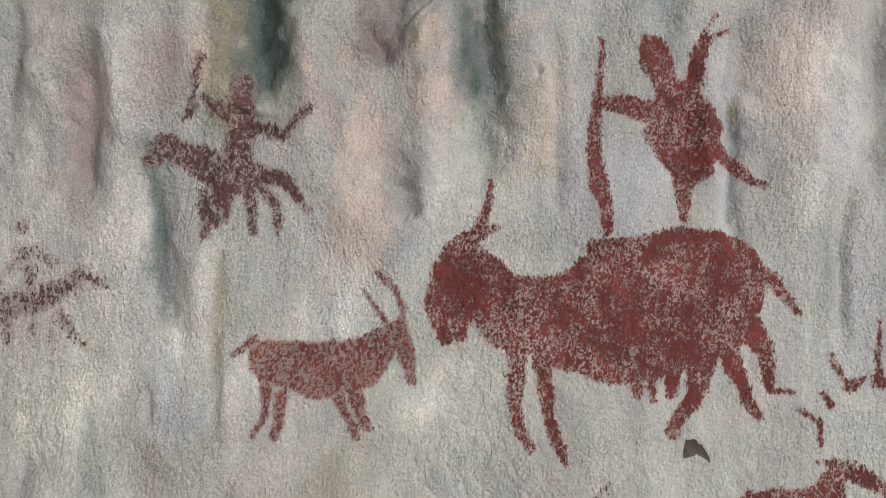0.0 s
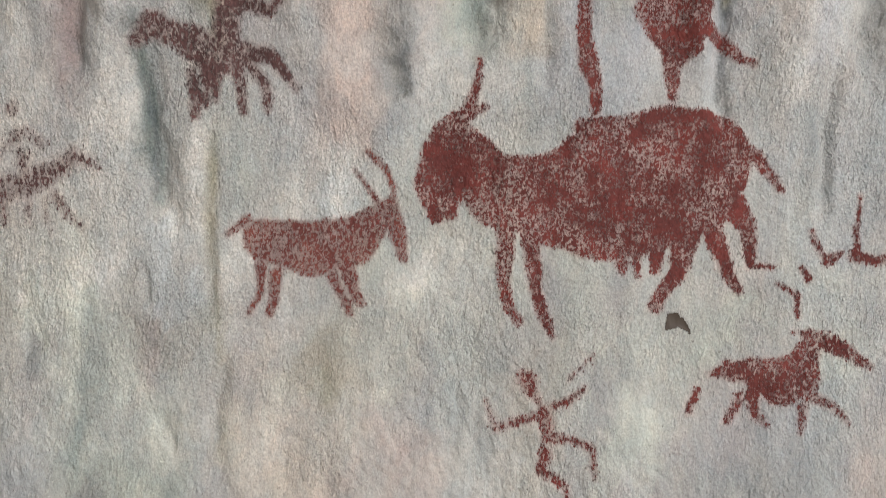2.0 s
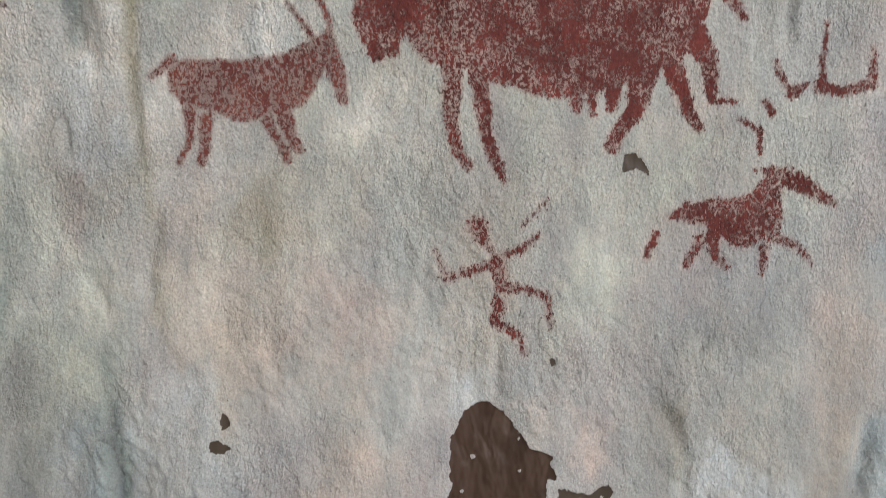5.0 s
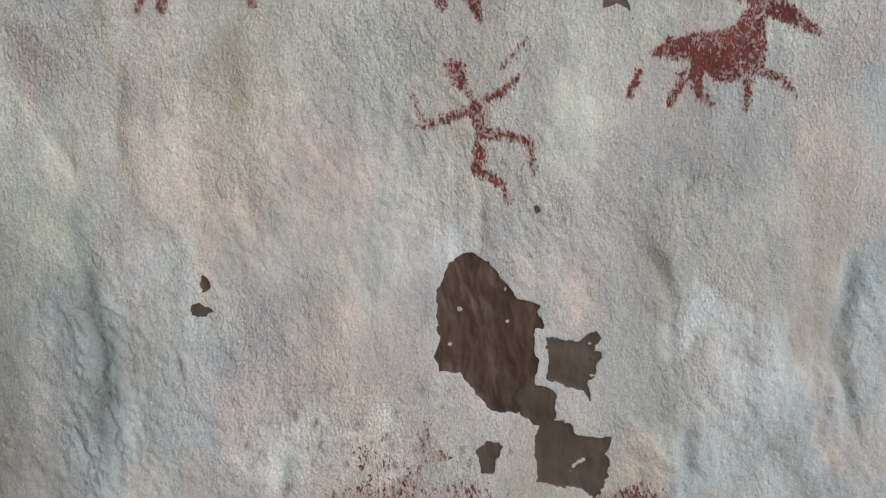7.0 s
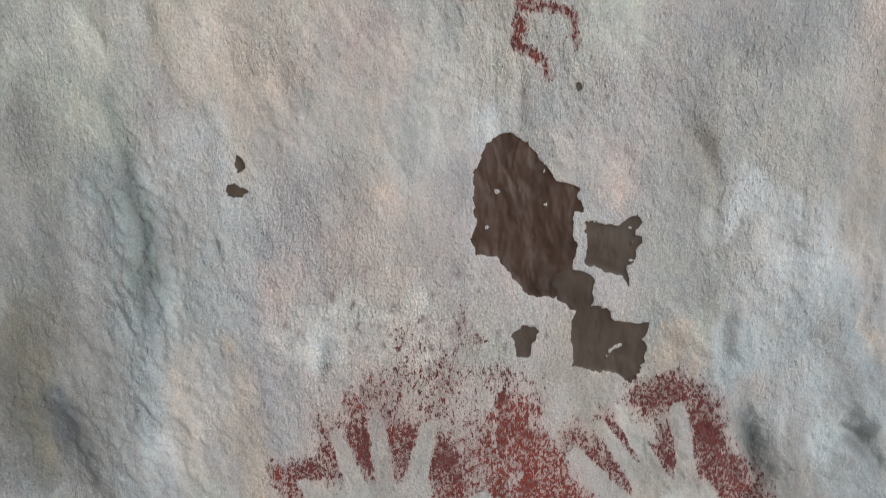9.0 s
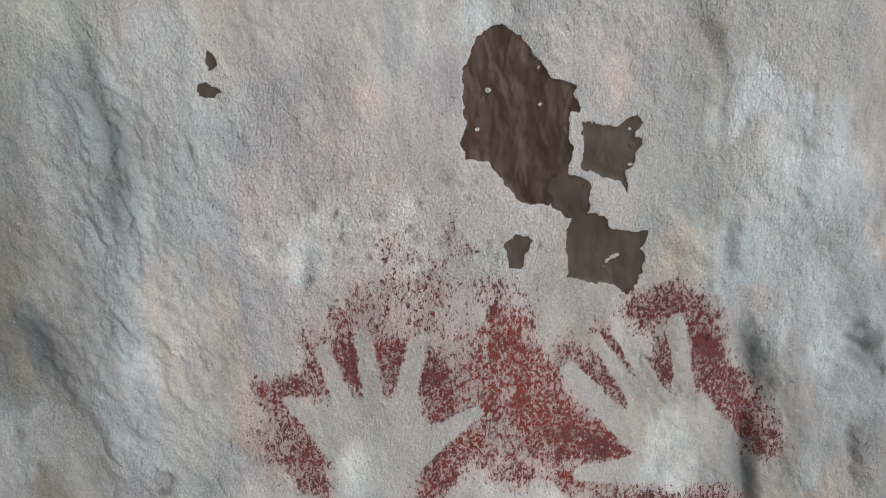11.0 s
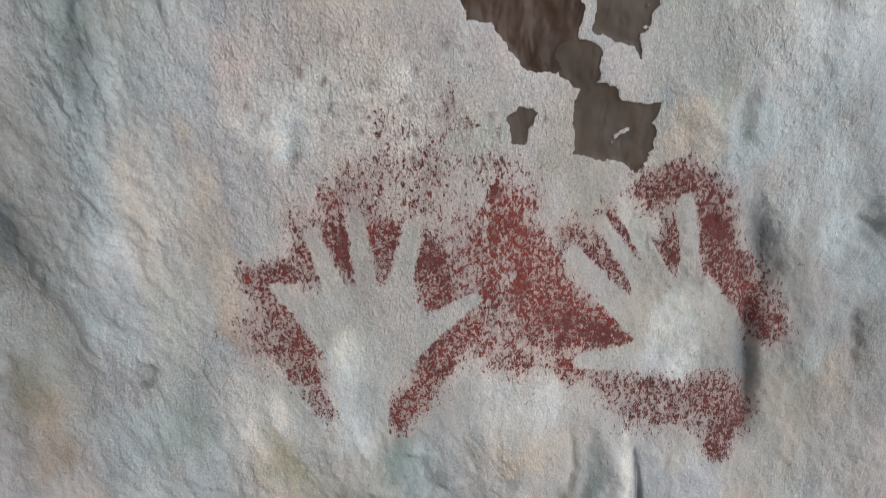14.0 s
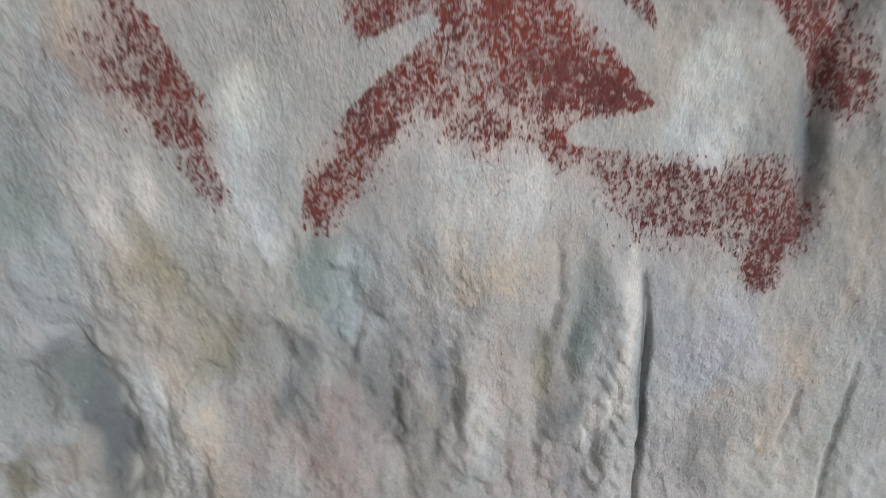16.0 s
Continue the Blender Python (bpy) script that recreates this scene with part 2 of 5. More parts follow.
def reach_to(u, v, points):
    """Distance to a line of points, less the radius where the points have one."""
    best = np.full(u.shape, 9.0)
    for p, q in zip(points, points[1:] if len(points) > 1 else points):
        du, dv = q[0] - p[0], q[1] - p[1]
        s = np.clip(((u - p[0]) * du + (v - p[1]) * dv) / max(du * du + dv * dv, 1e-12), 0, 1)
        d = np.hypot(u - p[0] - s * du, v - p[1] - s * dv)
        if len(p) > 2:
            d = d - (p[2] + s * (q[2] - p[2]))
        best = np.minimum(best, d)
    return best


def fading(u, v, points, width, run, floor):
    """Falls off towards both ends of a line of points."""
    a, b = np.array(points[0][:2]), np.array(points[-1][:2])
    length = np.hypot(*(b - a))
    if length < 1.2 * width:
        return 1.0
    along = ((u - a[0]) * (b - a)[0] + (v - a[1]) * (b - a)[1]) / length ** 2
    along = np.clip(np.minimum(along, 1 - along) / run + floor, 0, 1)
    return along * along * (3 - 2 * along)


def fold(rise, width, *points):
    """A rounded ridge, or a hollow where rise is negative."""
    w = window_of(points, width * 2.6 + 0.02)
    k = min(1.0, width / 0.010) if len(points) > 1 else 0.0
    u, v = U[w] + k * (WARP_U[w] - U[w]), V[w] + k * (WARP_V[w] - V[w])
    HEIGHT[w] += rise * np.exp(-(reach_to(u, v, points) / width) ** 2) * fading(u, v, points, width, 0.35, 0.35)


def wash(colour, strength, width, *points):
    """A brushed or sprayed colour, or shade painted in, mottled and soft at its edges."""
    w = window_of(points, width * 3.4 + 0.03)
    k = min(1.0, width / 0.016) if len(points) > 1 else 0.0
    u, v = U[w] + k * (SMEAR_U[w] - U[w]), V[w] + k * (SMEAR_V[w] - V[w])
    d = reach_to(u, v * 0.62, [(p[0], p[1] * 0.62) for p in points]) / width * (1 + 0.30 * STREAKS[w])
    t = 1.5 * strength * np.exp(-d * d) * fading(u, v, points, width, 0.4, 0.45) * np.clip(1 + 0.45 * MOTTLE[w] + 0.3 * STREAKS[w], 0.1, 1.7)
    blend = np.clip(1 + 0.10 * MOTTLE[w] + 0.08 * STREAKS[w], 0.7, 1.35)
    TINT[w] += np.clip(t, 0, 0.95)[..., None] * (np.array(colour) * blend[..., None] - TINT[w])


def outline(u, v, points):
    """Signed distance to a closed outline, negative inside."""
    inside, best = np.zeros(u.shape, bool), np.full(u.shape, 9.0)
    for p, q in zip(points, points[1:] + points[:1]):
        best = np.minimum(best, reach_to(u, v, [p, q]))
        crosses = (p[1] > v) != (q[1] > v)
        inside ^= crosses & (u < (q[0] - p[0]) * (v - p[1]) / ((q[1] - p[1]) or 1e-9) + p[0])
    return np.where(inside, -best, best)


# the slow bend of the whole wall
BASE = [0.40938, -0.01916, -0.02740, 0.00301, -0.01266, 0.02050, 0.00283, 0.00474, 0.01501, -0.00779, 0.01784, -0.00542, -0.01533, -0.01312]
A, B = (np.clip(U, -0.36, 0.48) - 0.08) / 0.40, (np.clip(V, 0.62, 1.85) - 1.22) / 0.50
POWERS = [(i, j) for i in range(4) for j in range(5) if i + j <= 4]
DEPTH = sum(c * A ** i * B ** j for c, (i, j) in zip(BASE, POWERS))

# flutes, hollows and creases
fold(-0.0260, 0.0216, (-0.111, 1.944), (-0.098, 1.799), (-0.101, 1.750))
fold(-0.0065, 0.0133, (-0.103, 1.734), (-0.102, 1.717))
fold(0.0065, 0.0180, (-0.163, 1.939), (-0.145, 1.726))
fold(0.0104, 0.0242, (-0.066, 1.950), (-0.050, 1.734), (-0.009, 1.643))
fold(-0.0130, 0.0109, (-0.010, 1.958), (0.004, 1.786))
fold(0.0143, 0.0212, (0.031, 1.799), (0.044, 1.743), (0.041, 1.691))
fold(-0.0169, 0.0160, (0.062, 1.971), (0.079, 1.755), (0.081, 1.694))
fold(0.0052, 0.0270, (0.119, 1.834), (0.128, 1.729))
fold(-0.0052, 0.0031, (0.120, 1.781))
fold(-0.0130, 0.0154, (0.223, 2.000), (0.220, 1.816))
fold(0.0104, 0.0154, (0.257, 1.825), (0.267, 1.698))
fold(-0.0085, 0.0080, (0.274, 1.792), (0.282, 1.740), (0.279, 1.700), (0.284, 1.659))
fold(-0.0052, 0.0100, (0.283, 1.827), (0.283, 1.775))
fold(0.0104, 0.0311, (0.329, 2.015), (0.334, 1.690))
fold(-0.0143, 0.0173, (0.391, 2.020), (0.394, 1.716))
fold(-0.0050, 0.0062, (0.374, 1.725), (0.370, 1.670), (0.373, 1.630), (0.371, 1.599))
fold(-0.0080, 0.0120, (-0.179, 1.707), (-0.171, 1.625), (-0.149, 1.534))
fold(0.0050, 0.0130, (-0.140, 1.650), (-0.134, 1.600), (-0.126, 1.554))
fold(-0.0028, 0.0060, (-0.121, 1.634), (-0.115, 1.590), (-0.118, 1.545), (-0.112, 1.468))
fold(0.0078, 0.0164, (-0.223, 1.935), (-0.202, 1.659))
fold(-0.0078, 0.0144, (-0.239, 1.767), (-0.233, 1.661))
fold(0.0065, 0.0197, (-0.273, 1.766), (-0.269, 1.737))
fold(-0.0065, 0.0155, (-0.300, 1.770), (-0.299, 1.676))
fold(-0.0052, 0.0096, (-0.255, 1.444))
fold(-0.0078, 0.0116, (0.024, 1.693), (0.024, 1.659))
fold(-0.0039, 0.0063, (0.142, 1.709), (0.143, 1.674))
fold(-0.0039, 0.0041, (-0.170, 1.511), (-0.165, 1.480))
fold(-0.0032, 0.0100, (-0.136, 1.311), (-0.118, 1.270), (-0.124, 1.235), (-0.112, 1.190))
fold(-0.0060, 0.0068, (0.454, 1.320), (0.448, 1.226), (0.470, 1.154))
fold(-0.0040, 0.0081, (-0.142, 1.357), (-0.151, 1.398))
fold(0.0050, 0.0266, (0.384, 1.279), (0.385, 1.170))
fold(-0.0030, 0.0066, (0.304, 1.287), (0.294, 1.314))
fold(-0.0030, 0.0096, (0.324, 1.366), (0.330, 1.354))
fold(-0.0030, 0.0044, (0.165, 1.352), (0.167, 1.313))
fold(-0.0030, 0.0065, (-0.100, 1.443), (-0.106, 1.370))
fold(0.0030, 0.0165, (-0.085, 1.391), (-0.076, 1.320))
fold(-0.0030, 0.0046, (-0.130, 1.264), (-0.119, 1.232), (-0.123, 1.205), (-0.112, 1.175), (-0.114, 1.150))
fold(-0.0110, 0.0247, (-0.212, 1.082), (-0.200, 1.005))
fold(-0.0050, 0.0130, (0.350, 1.110), (0.362, 1.060), (0.380, 1.010))
fold(-0.0050, 0.0062, (0.326, 1.168), (0.336, 1.126))
fold(-0.0030, 0.0059, (0.301, 1.312), (0.318, 1.270), (0.320, 1.218))
fold(0.0040, 0.0168, (0.392, 1.241), (0.404, 1.170))
fold(-0.0050, 0.0093, (0.429, 1.087), (0.448, 1.064))
fold(-0.0030, 0.0035, (-0.065, 1.225), (-0.065, 1.205))
fold(0.0030, 0.0180, (-0.131, 1.101), (-0.129, 1.053))
fold(-0.0030, 0.0063, (0.010, 1.148), (0.004, 1.105))
fold(-0.0090, 0.0198, (-0.176, 1.023), (-0.159, 0.925))
fold(-0.0060, 0.0080, (0.357, 1.073), (0.370, 1.035), (0.363, 0.977), (0.375, 0.891))
fold(0.0050, 0.0170, (0.400, 1.023), (0.418, 0.941))
fold(-0.0060, 0.0048, (-0.105, 0.958))
fold(-0.0060, 0.0067, (0.440, 1.006), (0.455, 0.942))
fold(-0.0040, 0.0039, (0.428, 1.078), (0.448, 1.066))
fold(-0.0030, 0.0033, (0.111, 0.841), (0.104, 0.810))
fold(0.0030, 0.0214, (-0.097, 0.902), (-0.068, 0.861))
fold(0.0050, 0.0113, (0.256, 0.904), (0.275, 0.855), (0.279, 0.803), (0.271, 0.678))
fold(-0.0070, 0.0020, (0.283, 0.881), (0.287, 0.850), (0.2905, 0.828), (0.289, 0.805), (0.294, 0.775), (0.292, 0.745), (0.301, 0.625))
fold(0.0070, 0.0309, (0.333, 0.837))
fold(-0.0030, 0.0022, (0.387, 0.808), (0.384, 0.788), (0.378, 0.765))
fold(-0.0032, 0.0020, (0.421, 0.829), (0.417, 0.790), (0.412, 0.765), (0.409, 0.713))
fold(-0.0130, 0.0152, (-0.062, 0.838), (-0.048, 0.786), (-0.033, 0.707))
fold(0.0090, 0.0145, (0.002, 0.786), (0.031, 0.707))
fold(0.0050, 0.0166, (0.096, 0.795), (0.101, 0.716))
fold(-0.0070, 0.0089, (0.132, 0.792), (0.145, 0.717))
fold(-0.0060, 0.0123, (0.097, 0.873), (0.096, 0.840))
fold(0.0060, 0.0339, (0.187, 0.876))
fold(-0.0040, 0.0050, (0.242, 0.846), (0.239, 0.793))
fold(-0.0050, 0.0050, (0.015, 0.755), (0.020, 0.707))
fold(-0.0050, 0.0076, (0.059, 0.839), (0.068, 0.809))
fold(0.0050, 0.0111, (0.181, 0.798), (0.189, 0.727))
fold(-0.0050, 0.0067, (0.224, 0.845), (0.223, 0.721))
fold(-0.0040, 0.0072, (0.166, 0.812), (0.172, 0.774))
fold(-0.0060, 0.0086, (-0.088, 0.808), (-0.080, 0.763))
fold(-0.0020, 0.0100, (0.349, 1.093), (0.359, 1.059), (0.377, 1.016))
fold(-0.0040, 0.0050, (0.428, 1.074), (0.445, 1.065), (0.461, 1.047))
fold(0.0040, 0.0120, (0.436, 1.091), (0.458, 1.078))
fold(-0.0060, 0.0060, (0.344, 1.057), (0.358, 1.018), (0.369, 0.966), (0.375, 0.914))
fold(-0.0050, 0.0100, (-0.063, 0.827), (-0.054, 0.785), (-0.043, 0.745))
fold(0.0050, 0.0120, (-0.027, 0.878), (-0.000, 0.812))
fold(-0.0018, 0.0050, (0.114, 0.843), (0.128, 0.813), (0.133, 0.774))
fold(0.0040, 0.0100, (0.144, 0.817), (0.147, 0.753))
fold(-0.0022, 0.0050, (0.161, 0.821), (0.164, 0.779), (0.161, 0.744))
fold(0.0040, 0.0100, (0.179, 0.842), (0.185, 0.774))
fold(-0.0030, 0.0040, (0.156, 0.842), (0.133, 0.832), (0.110, 0.843))
fold(-0.0030, 0.0035, (0.033, 0.800), (0.014, 0.805), (-0.002, 0.795))
fold(-0.0030, 0.0035, (0.229, 0.899), (0.233, 0.859), (0.228, 0.826))
fold(0.0075, 0.0110, (0.022, 1.803), (0.034, 1.790))
fold(0.0045, 0.0100, (0.044, 1.801), (0.049, 1.777))
fold(-0.0085, 0.0075, (-0.019, 1.803), (-0.006, 1.784), (0.004, 1.776))
fold(0.0050, 0.0090, (-0.025, 1.757), (-0.021, 1.711))
fold(-0.0050, 0.0100, (-0.244, 1.779), (-0.242, 1.722), (-0.234, 1.661))
fold(0.0050, 0.0120, (-0.263, 1.787), (-0.267, 1.721))
fold(-0.0045, 0.0080, (-0.291, 1.802), (-0.296, 1.745))
fold(0.0050, 0.0120, (-0.207, 1.780), (-0.202, 1.706))
fold(-0.0040, 0.0080, (0.130, 1.811), (0.139, 1.753), (0.148, 1.697))

# lumps of the trowelled plaster
ROUGH = 0.28 + 0.7 * np.clip(clouds(U, V, 6, 3, 71) + 0.05, 0, 1)
ROUGH += 1.1 * np.exp(-((U + 0.12) / 0.13) ** 2 - ((V - 1.10) / 0.20) ** 2) + 0.9 * np.exp(-((V - 0.74) / 0.10) ** 2)
WORKED = 0.74 + 0.33 / (1 + np.exp(-(V - 1.42) / 0.05)) - 0.18 / (1 + np.exp((V - 0.93) / 0.04))
WORKED += 0.35 * np.exp(-((U + 0.20) / 0.12) ** 2 - ((V - 1.55) / 0.2) ** 2) + 0.55 * np.exp(-((U - 0.09) / 0.08) ** 2 - ((V - 1.15) / 0.05) ** 2)
WORKED = np.clip(WORKED + 0.22 * clouds(U, V, 11, 3, 171), 0.25, 1.5)
FLUTED = 1 / (1 + np.exp(-(V - 1.60) / 0.06))
ROUGH += 1.6 * np.exp(-((U + 0.118) / 0.022) ** 2 - ((V - 1.22) / 0.08) ** 2)
ROUGH += 1.4 * np.exp(-((U - 0.272) / 0.014) ** 2 - ((V - 0.77) / 0.06) ** 2)
HEIGHT += 0.0028 * clouds(U, V * 0.38, 10, 3, 61) + FLUTED * 0.0045 * clouds(U, V * 0.14, 15, 2, 65)
HEIGHT += ROUGH * (0.0017 * clouds(U * 1.1 + V * 0.3, V * 0.6, 36, 2, 81) + 0.0011 * np.abs(clouds(U * 1.1 + V * 0.3, V * 0.8, 75, 3, 85)))
HEIGHT += ROUGH * 0.0006 * clouds(U * 1.1 + V * 0.3, V * 0.85, 160, 2, 91)
HEIGHT += np.exp(-((V - 0.70) / 0.10) ** 2) * (0.0026 * clouds(U, V * 0.6, 24, 3, 95) + 0.0011 * clouds(U, V * 0.8, 90, 3, 97, 0.6))

# colours: brushed washes, with some crease shade and local brightness painted in
wash(SLATEGREY, 0.45, 0.0239, (-0.295, 1.802), (-0.302, 1.668))
wash(MAUVE, 0.55, 0.0162, (-0.239, 1.758), (-0.236, 1.667))
wash(SLATEGREY, 0.40, 0.0083, (-0.251, 1.779), (-0.254, 1.729))
wash(WHITE, 0.35, 0.0134, (-0.207, 1.785), (-0.199, 1.666))
wash(MAUVE, 0.35, 0.0118, (-0.188, 1.780), (-0.179, 1.728))
wash(WHITE, 0.30, 0.0287, (-0.269, 1.751), (-0.284, 1.664))
# upper hollows: sprayed olive and teal, with their shade painted into the dark
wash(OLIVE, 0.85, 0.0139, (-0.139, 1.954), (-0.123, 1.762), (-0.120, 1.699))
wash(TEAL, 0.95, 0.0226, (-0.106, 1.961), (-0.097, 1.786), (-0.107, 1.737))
wash(GREEN, 0.55, 0.0133, (-0.086, 1.770), (-0.084, 1.719))
wash(TAN, 0.40, 0.0101, (-0.140, 1.797), (-0.141, 1.750))
wash(MAUVE, 0.30, 0.0110, (-0.057, 1.786), (-0.048, 1.738))
wash(PINK, 0.70, 0.0229, (-0.025, 1.760), (-0.010, 1.680), (-0.007, 1.624))
wash(WHITE, 0.40, 0.0126, (-0.006, 1.703), (-0.006, 1.680))
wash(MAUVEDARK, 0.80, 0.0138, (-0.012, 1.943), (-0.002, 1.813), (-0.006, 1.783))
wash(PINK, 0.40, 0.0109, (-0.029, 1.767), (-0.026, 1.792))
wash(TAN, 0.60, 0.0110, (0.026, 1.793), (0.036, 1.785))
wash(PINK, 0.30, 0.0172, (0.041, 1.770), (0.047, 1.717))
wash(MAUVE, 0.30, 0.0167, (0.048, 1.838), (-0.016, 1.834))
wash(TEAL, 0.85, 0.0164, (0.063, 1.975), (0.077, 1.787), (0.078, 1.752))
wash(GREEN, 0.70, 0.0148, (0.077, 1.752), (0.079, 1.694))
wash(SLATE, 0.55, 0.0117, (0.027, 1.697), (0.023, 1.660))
wash(SLATEGREY, 0.40, 0.0108, (0.032, 1.738), (0.032, 1.696))
wash(CREAM, 0.42, 0.0207, (0.129, 1.787), (0.129, 1.707))
wash(CREAM, 0.40, 0.0218, (0.102, 1.822), (0.113, 1.794))
wash(GREEN, 0.40, 0.0136, (0.139, 1.810), (0.191, 1.788), (0.190, 1.740))
wash(TEALGREY, 0.70, 0.0143, (0.225, 1.990), (0.223, 1.814))
wash(TEALGREY, 0.40, 0.0142, (0.186, 1.834), (0.202, 1.820))
# shade of the crevice beside the raised arm, painted as a slate line
wash(SLATE, 0.35, 0.0050, (0.280, 1.774), (0.280, 1.722), (0.282, 1.687))
wash(OCHRE, 0.40, 0.0104, (0.292, 1.844), (0.287, 1.785))
wash(WHITE, 0.60, 0.0247, (0.334, 1.814), (0.344, 1.741), (0.336, 1.671))
wash(PINK, 0.35, 0.0199, (0.316, 1.826), (0.316, 1.748))
wash(SLATEGREY, 0.75, 0.0137, (0.400, 1.976), (0.401, 1.725))
# thin grey line painting the shade of a narrow crease
wash(SLATEGREY, 0.40, 0.0031, (0.375, 1.694), (0.373, 1.613))
wash(TEAL, 0.75, 0.0096, (-0.184, 1.712), (-0.170, 1.586))
wash(TEALGREY, 0.50, 0.0073, (-0.163, 1.605), (-0.164, 1.555))
wash(WHITE, 0.60, 0.0139, (-0.134, 1.622), (-0.128, 1.571), (-0.176, 1.532))
wash(BLUEWHITE, 0.50, 0.0277, (-0.182, 1.549), (-0.186, 1.496))
wash(OLIVE, 0.50, 0.0056, (-0.121, 1.625), (-0.117, 1.537), (-0.115, 1.467))
wash(TAN, 0.30, 0.0116, (-0.118, 1.537), (-0.097, 1.469))
wash(GREEN, 0.30, 0.0534, (-0.014, 1.589), (0.114, 1.556), (0.228, 1.504))
wash(BLUEWHITE, 0.30, 0.0266, (-0.023, 1.597), (-0.003, 1.564))
wash(OCHRE, 0.28, 0.0158, (-0.032, 1.483), (-0.031, 1.449))
wash(SLATEGREY, 0.40, 0.0091, (-0.259, 1.443))
wash(GREEN, 0.40, 0.0296, (-0.278, 1.497), (-0.266, 1.525))
wash(SLATEGREY, 0.30, 0.0128, (0.367, 1.666), (0.365, 1.594))
wash(GREEN, 0.40, 0.0217, (0.314, 1.529), (0.268, 1.478))
wash(GREEN, 0.35, 0.0108, (-0.100, 1.609), (-0.092, 1.565))
wash(MAUVE, 0.25, 0.0242, (0.374, 1.875), (0.306, 1.863))
wash(GREEN, 0.35, 0.0225, (0.215, 1.428), (0.253, 1.404))
wash(SLATEGREY, 0.30, 0.0141, (-0.190, 1.441), (-0.192, 1.368))
wash(OLIVE, 0.30, 0.0142, (-0.102, 1.448), (-0.090, 1.373))
wash(PINK, 0.24, 0.0231, (-0.078, 1.443), (-0.072, 1.399))
wash(PINK, 0.21, 0.0252, (0.033, 1.329), (0.075, 1.389))
wash(WHITE, 0.30, 0.0259, (0.092, 1.351), (0.139, 1.356))
wash(PINK, 0.21, 0.0350, (0.040, 1.269), (0.075, 1.215))
wash(PINK, 0.24, 0.0267, (0.223, 1.304), (0.251, 1.278))
wash(BLUEWHITE, 0.50, 0.0174, (0.137, 1.360), (0.144, 1.313))
wash(OLIVE, 0.35, 0.0245, (-0.045, 1.467), (0.010, 1.425))
wash(PINK, 0.18, 0.0287, (-0.026, 1.432), (-0.096, 1.391))
wash(OCHRE, 0.22, 0.0330, (-0.013, 1.468), (0.042, 1.413))
wash(BLUEGREY, 0.70, 0.0255, (-0.147, 1.294), (-0.134, 1.225), (-0.123, 1.146))
wash(SLATEGREY, 0.50, 0.0124, (-0.119, 1.242), (-0.118, 1.163))
wash(SLATE, 0.50, 0.0167, (-0.187, 1.243), (-0.191, 1.129))
wash(BLUEGREY, 0.40, 0.0106, (-0.151, 1.426), (-0.152, 1.386))
wash(GREEN, 0.40, 0.0165, (-0.178, 1.328), (-0.177, 1.277))
wash(SLATEGREY, 0.40, 0.0095, (-0.156, 1.465), (-0.160, 1.410))
wash(BLUEWHITE, 0.70, 0.0335, (0.361, 1.279), (0.355, 1.234))
wash(BLUEWHITE, 0.50, 0.0252, (0.397, 1.209), (0.383, 1.157))
wash(SLATEGREY, 0.20, 0.0167, (0.381, 1.401), (0.340, 1.362))
wash(TAN, 0.55, 0.0164, (0.451, 1.341), (0.437, 1.262), (0.443, 1.199))
wash(BLUEGREY, 0.75, 0.0150, (0.474, 1.333), (0.466, 1.262), (0.474, 1.162))
wash(OLIVE, 0.35, 0.0099, (0.300, 1.313), (0.305, 1.269))
wash(TAN, 0.50, 0.0273, (0.295, 1.169), (0.319, 1.118))
wash(GREEN, 0.40, 0.0083, (0.321, 1.219), (0.328, 1.167))
wash(BLUEGREY, 0.40, 0.0135, (0.345, 1.151), (0.338, 1.117))
wash(GREEN, 0.30, 0.0219, (0.212, 1.408), (0.274, 1.375))
wash(PINK, 0.18, 0.0210, (0.418, 1.418), (0.434, 1.363))
wash(BLUEGREY, 0.35, 0.0164, (0.453, 1.448), (0.461, 1.393))
wash(BLUEGREY, 0.30, 0.0130, (0.052, 1.152), (0.014, 1.180))
wash(SLATE, 0.85, 0.0243, (-0.212, 1.053), (-0.206, 0.999))
wash(OLIVEDARK, 0.60, 0.0254, (-0.226, 1.175), (-0.220, 1.110))
wash(BLUEGREY, 0.70, 0.0253, (-0.139, 1.166), (-0.125, 1.102), (-0.128, 1.054))
wash(TEAL, 0.45, 0.0041, (-0.130, 1.211), (-0.121, 1.175))
wash(SLATEGREY, 0.45, 0.0106, (-0.118, 1.246), (-0.128, 1.206))
wash(TAN, 0.55, 0.0118, (-0.053, 1.138), (-0.052, 1.052))
wash(BLUEWHITE, 0.50, 0.0162, (-0.096, 1.082), (-0.108, 1.028))
wash(BLUEGREY, 0.50, 0.0134, (0.008, 1.128), (0.023, 1.148))
wash(GREEN, 0.30, 0.0178, (0.024, 1.194), (0.046, 1.157))
wash(WHITE, 0.30, 0.0308, (0.046, 1.185), (0.090, 1.203))
wash(BLUEGREY, 0.60, 0.0171, (0.332, 1.167), (0.345, 1.111))
wash(SLATEGREY, 0.60, 0.0111, (0.357, 1.086), (0.382, 1.014))
wash(BLUEWHITE, 0.60, 0.0330, (0.392, 1.233), (0.382, 1.152))
wash(TAN, 0.50, 0.0207, (0.445, 1.171), (0.449, 1.116))
wash(SLATEGREY, 0.40, 0.0066, (0.433, 1.079), (0.451, 1.061))
wash(TAN, 0.50, 0.0179, (0.295, 1.167), (0.294, 1.125))
wash(GREEN, 0.40, 0.0089, (0.315, 1.195), (0.314, 1.149))
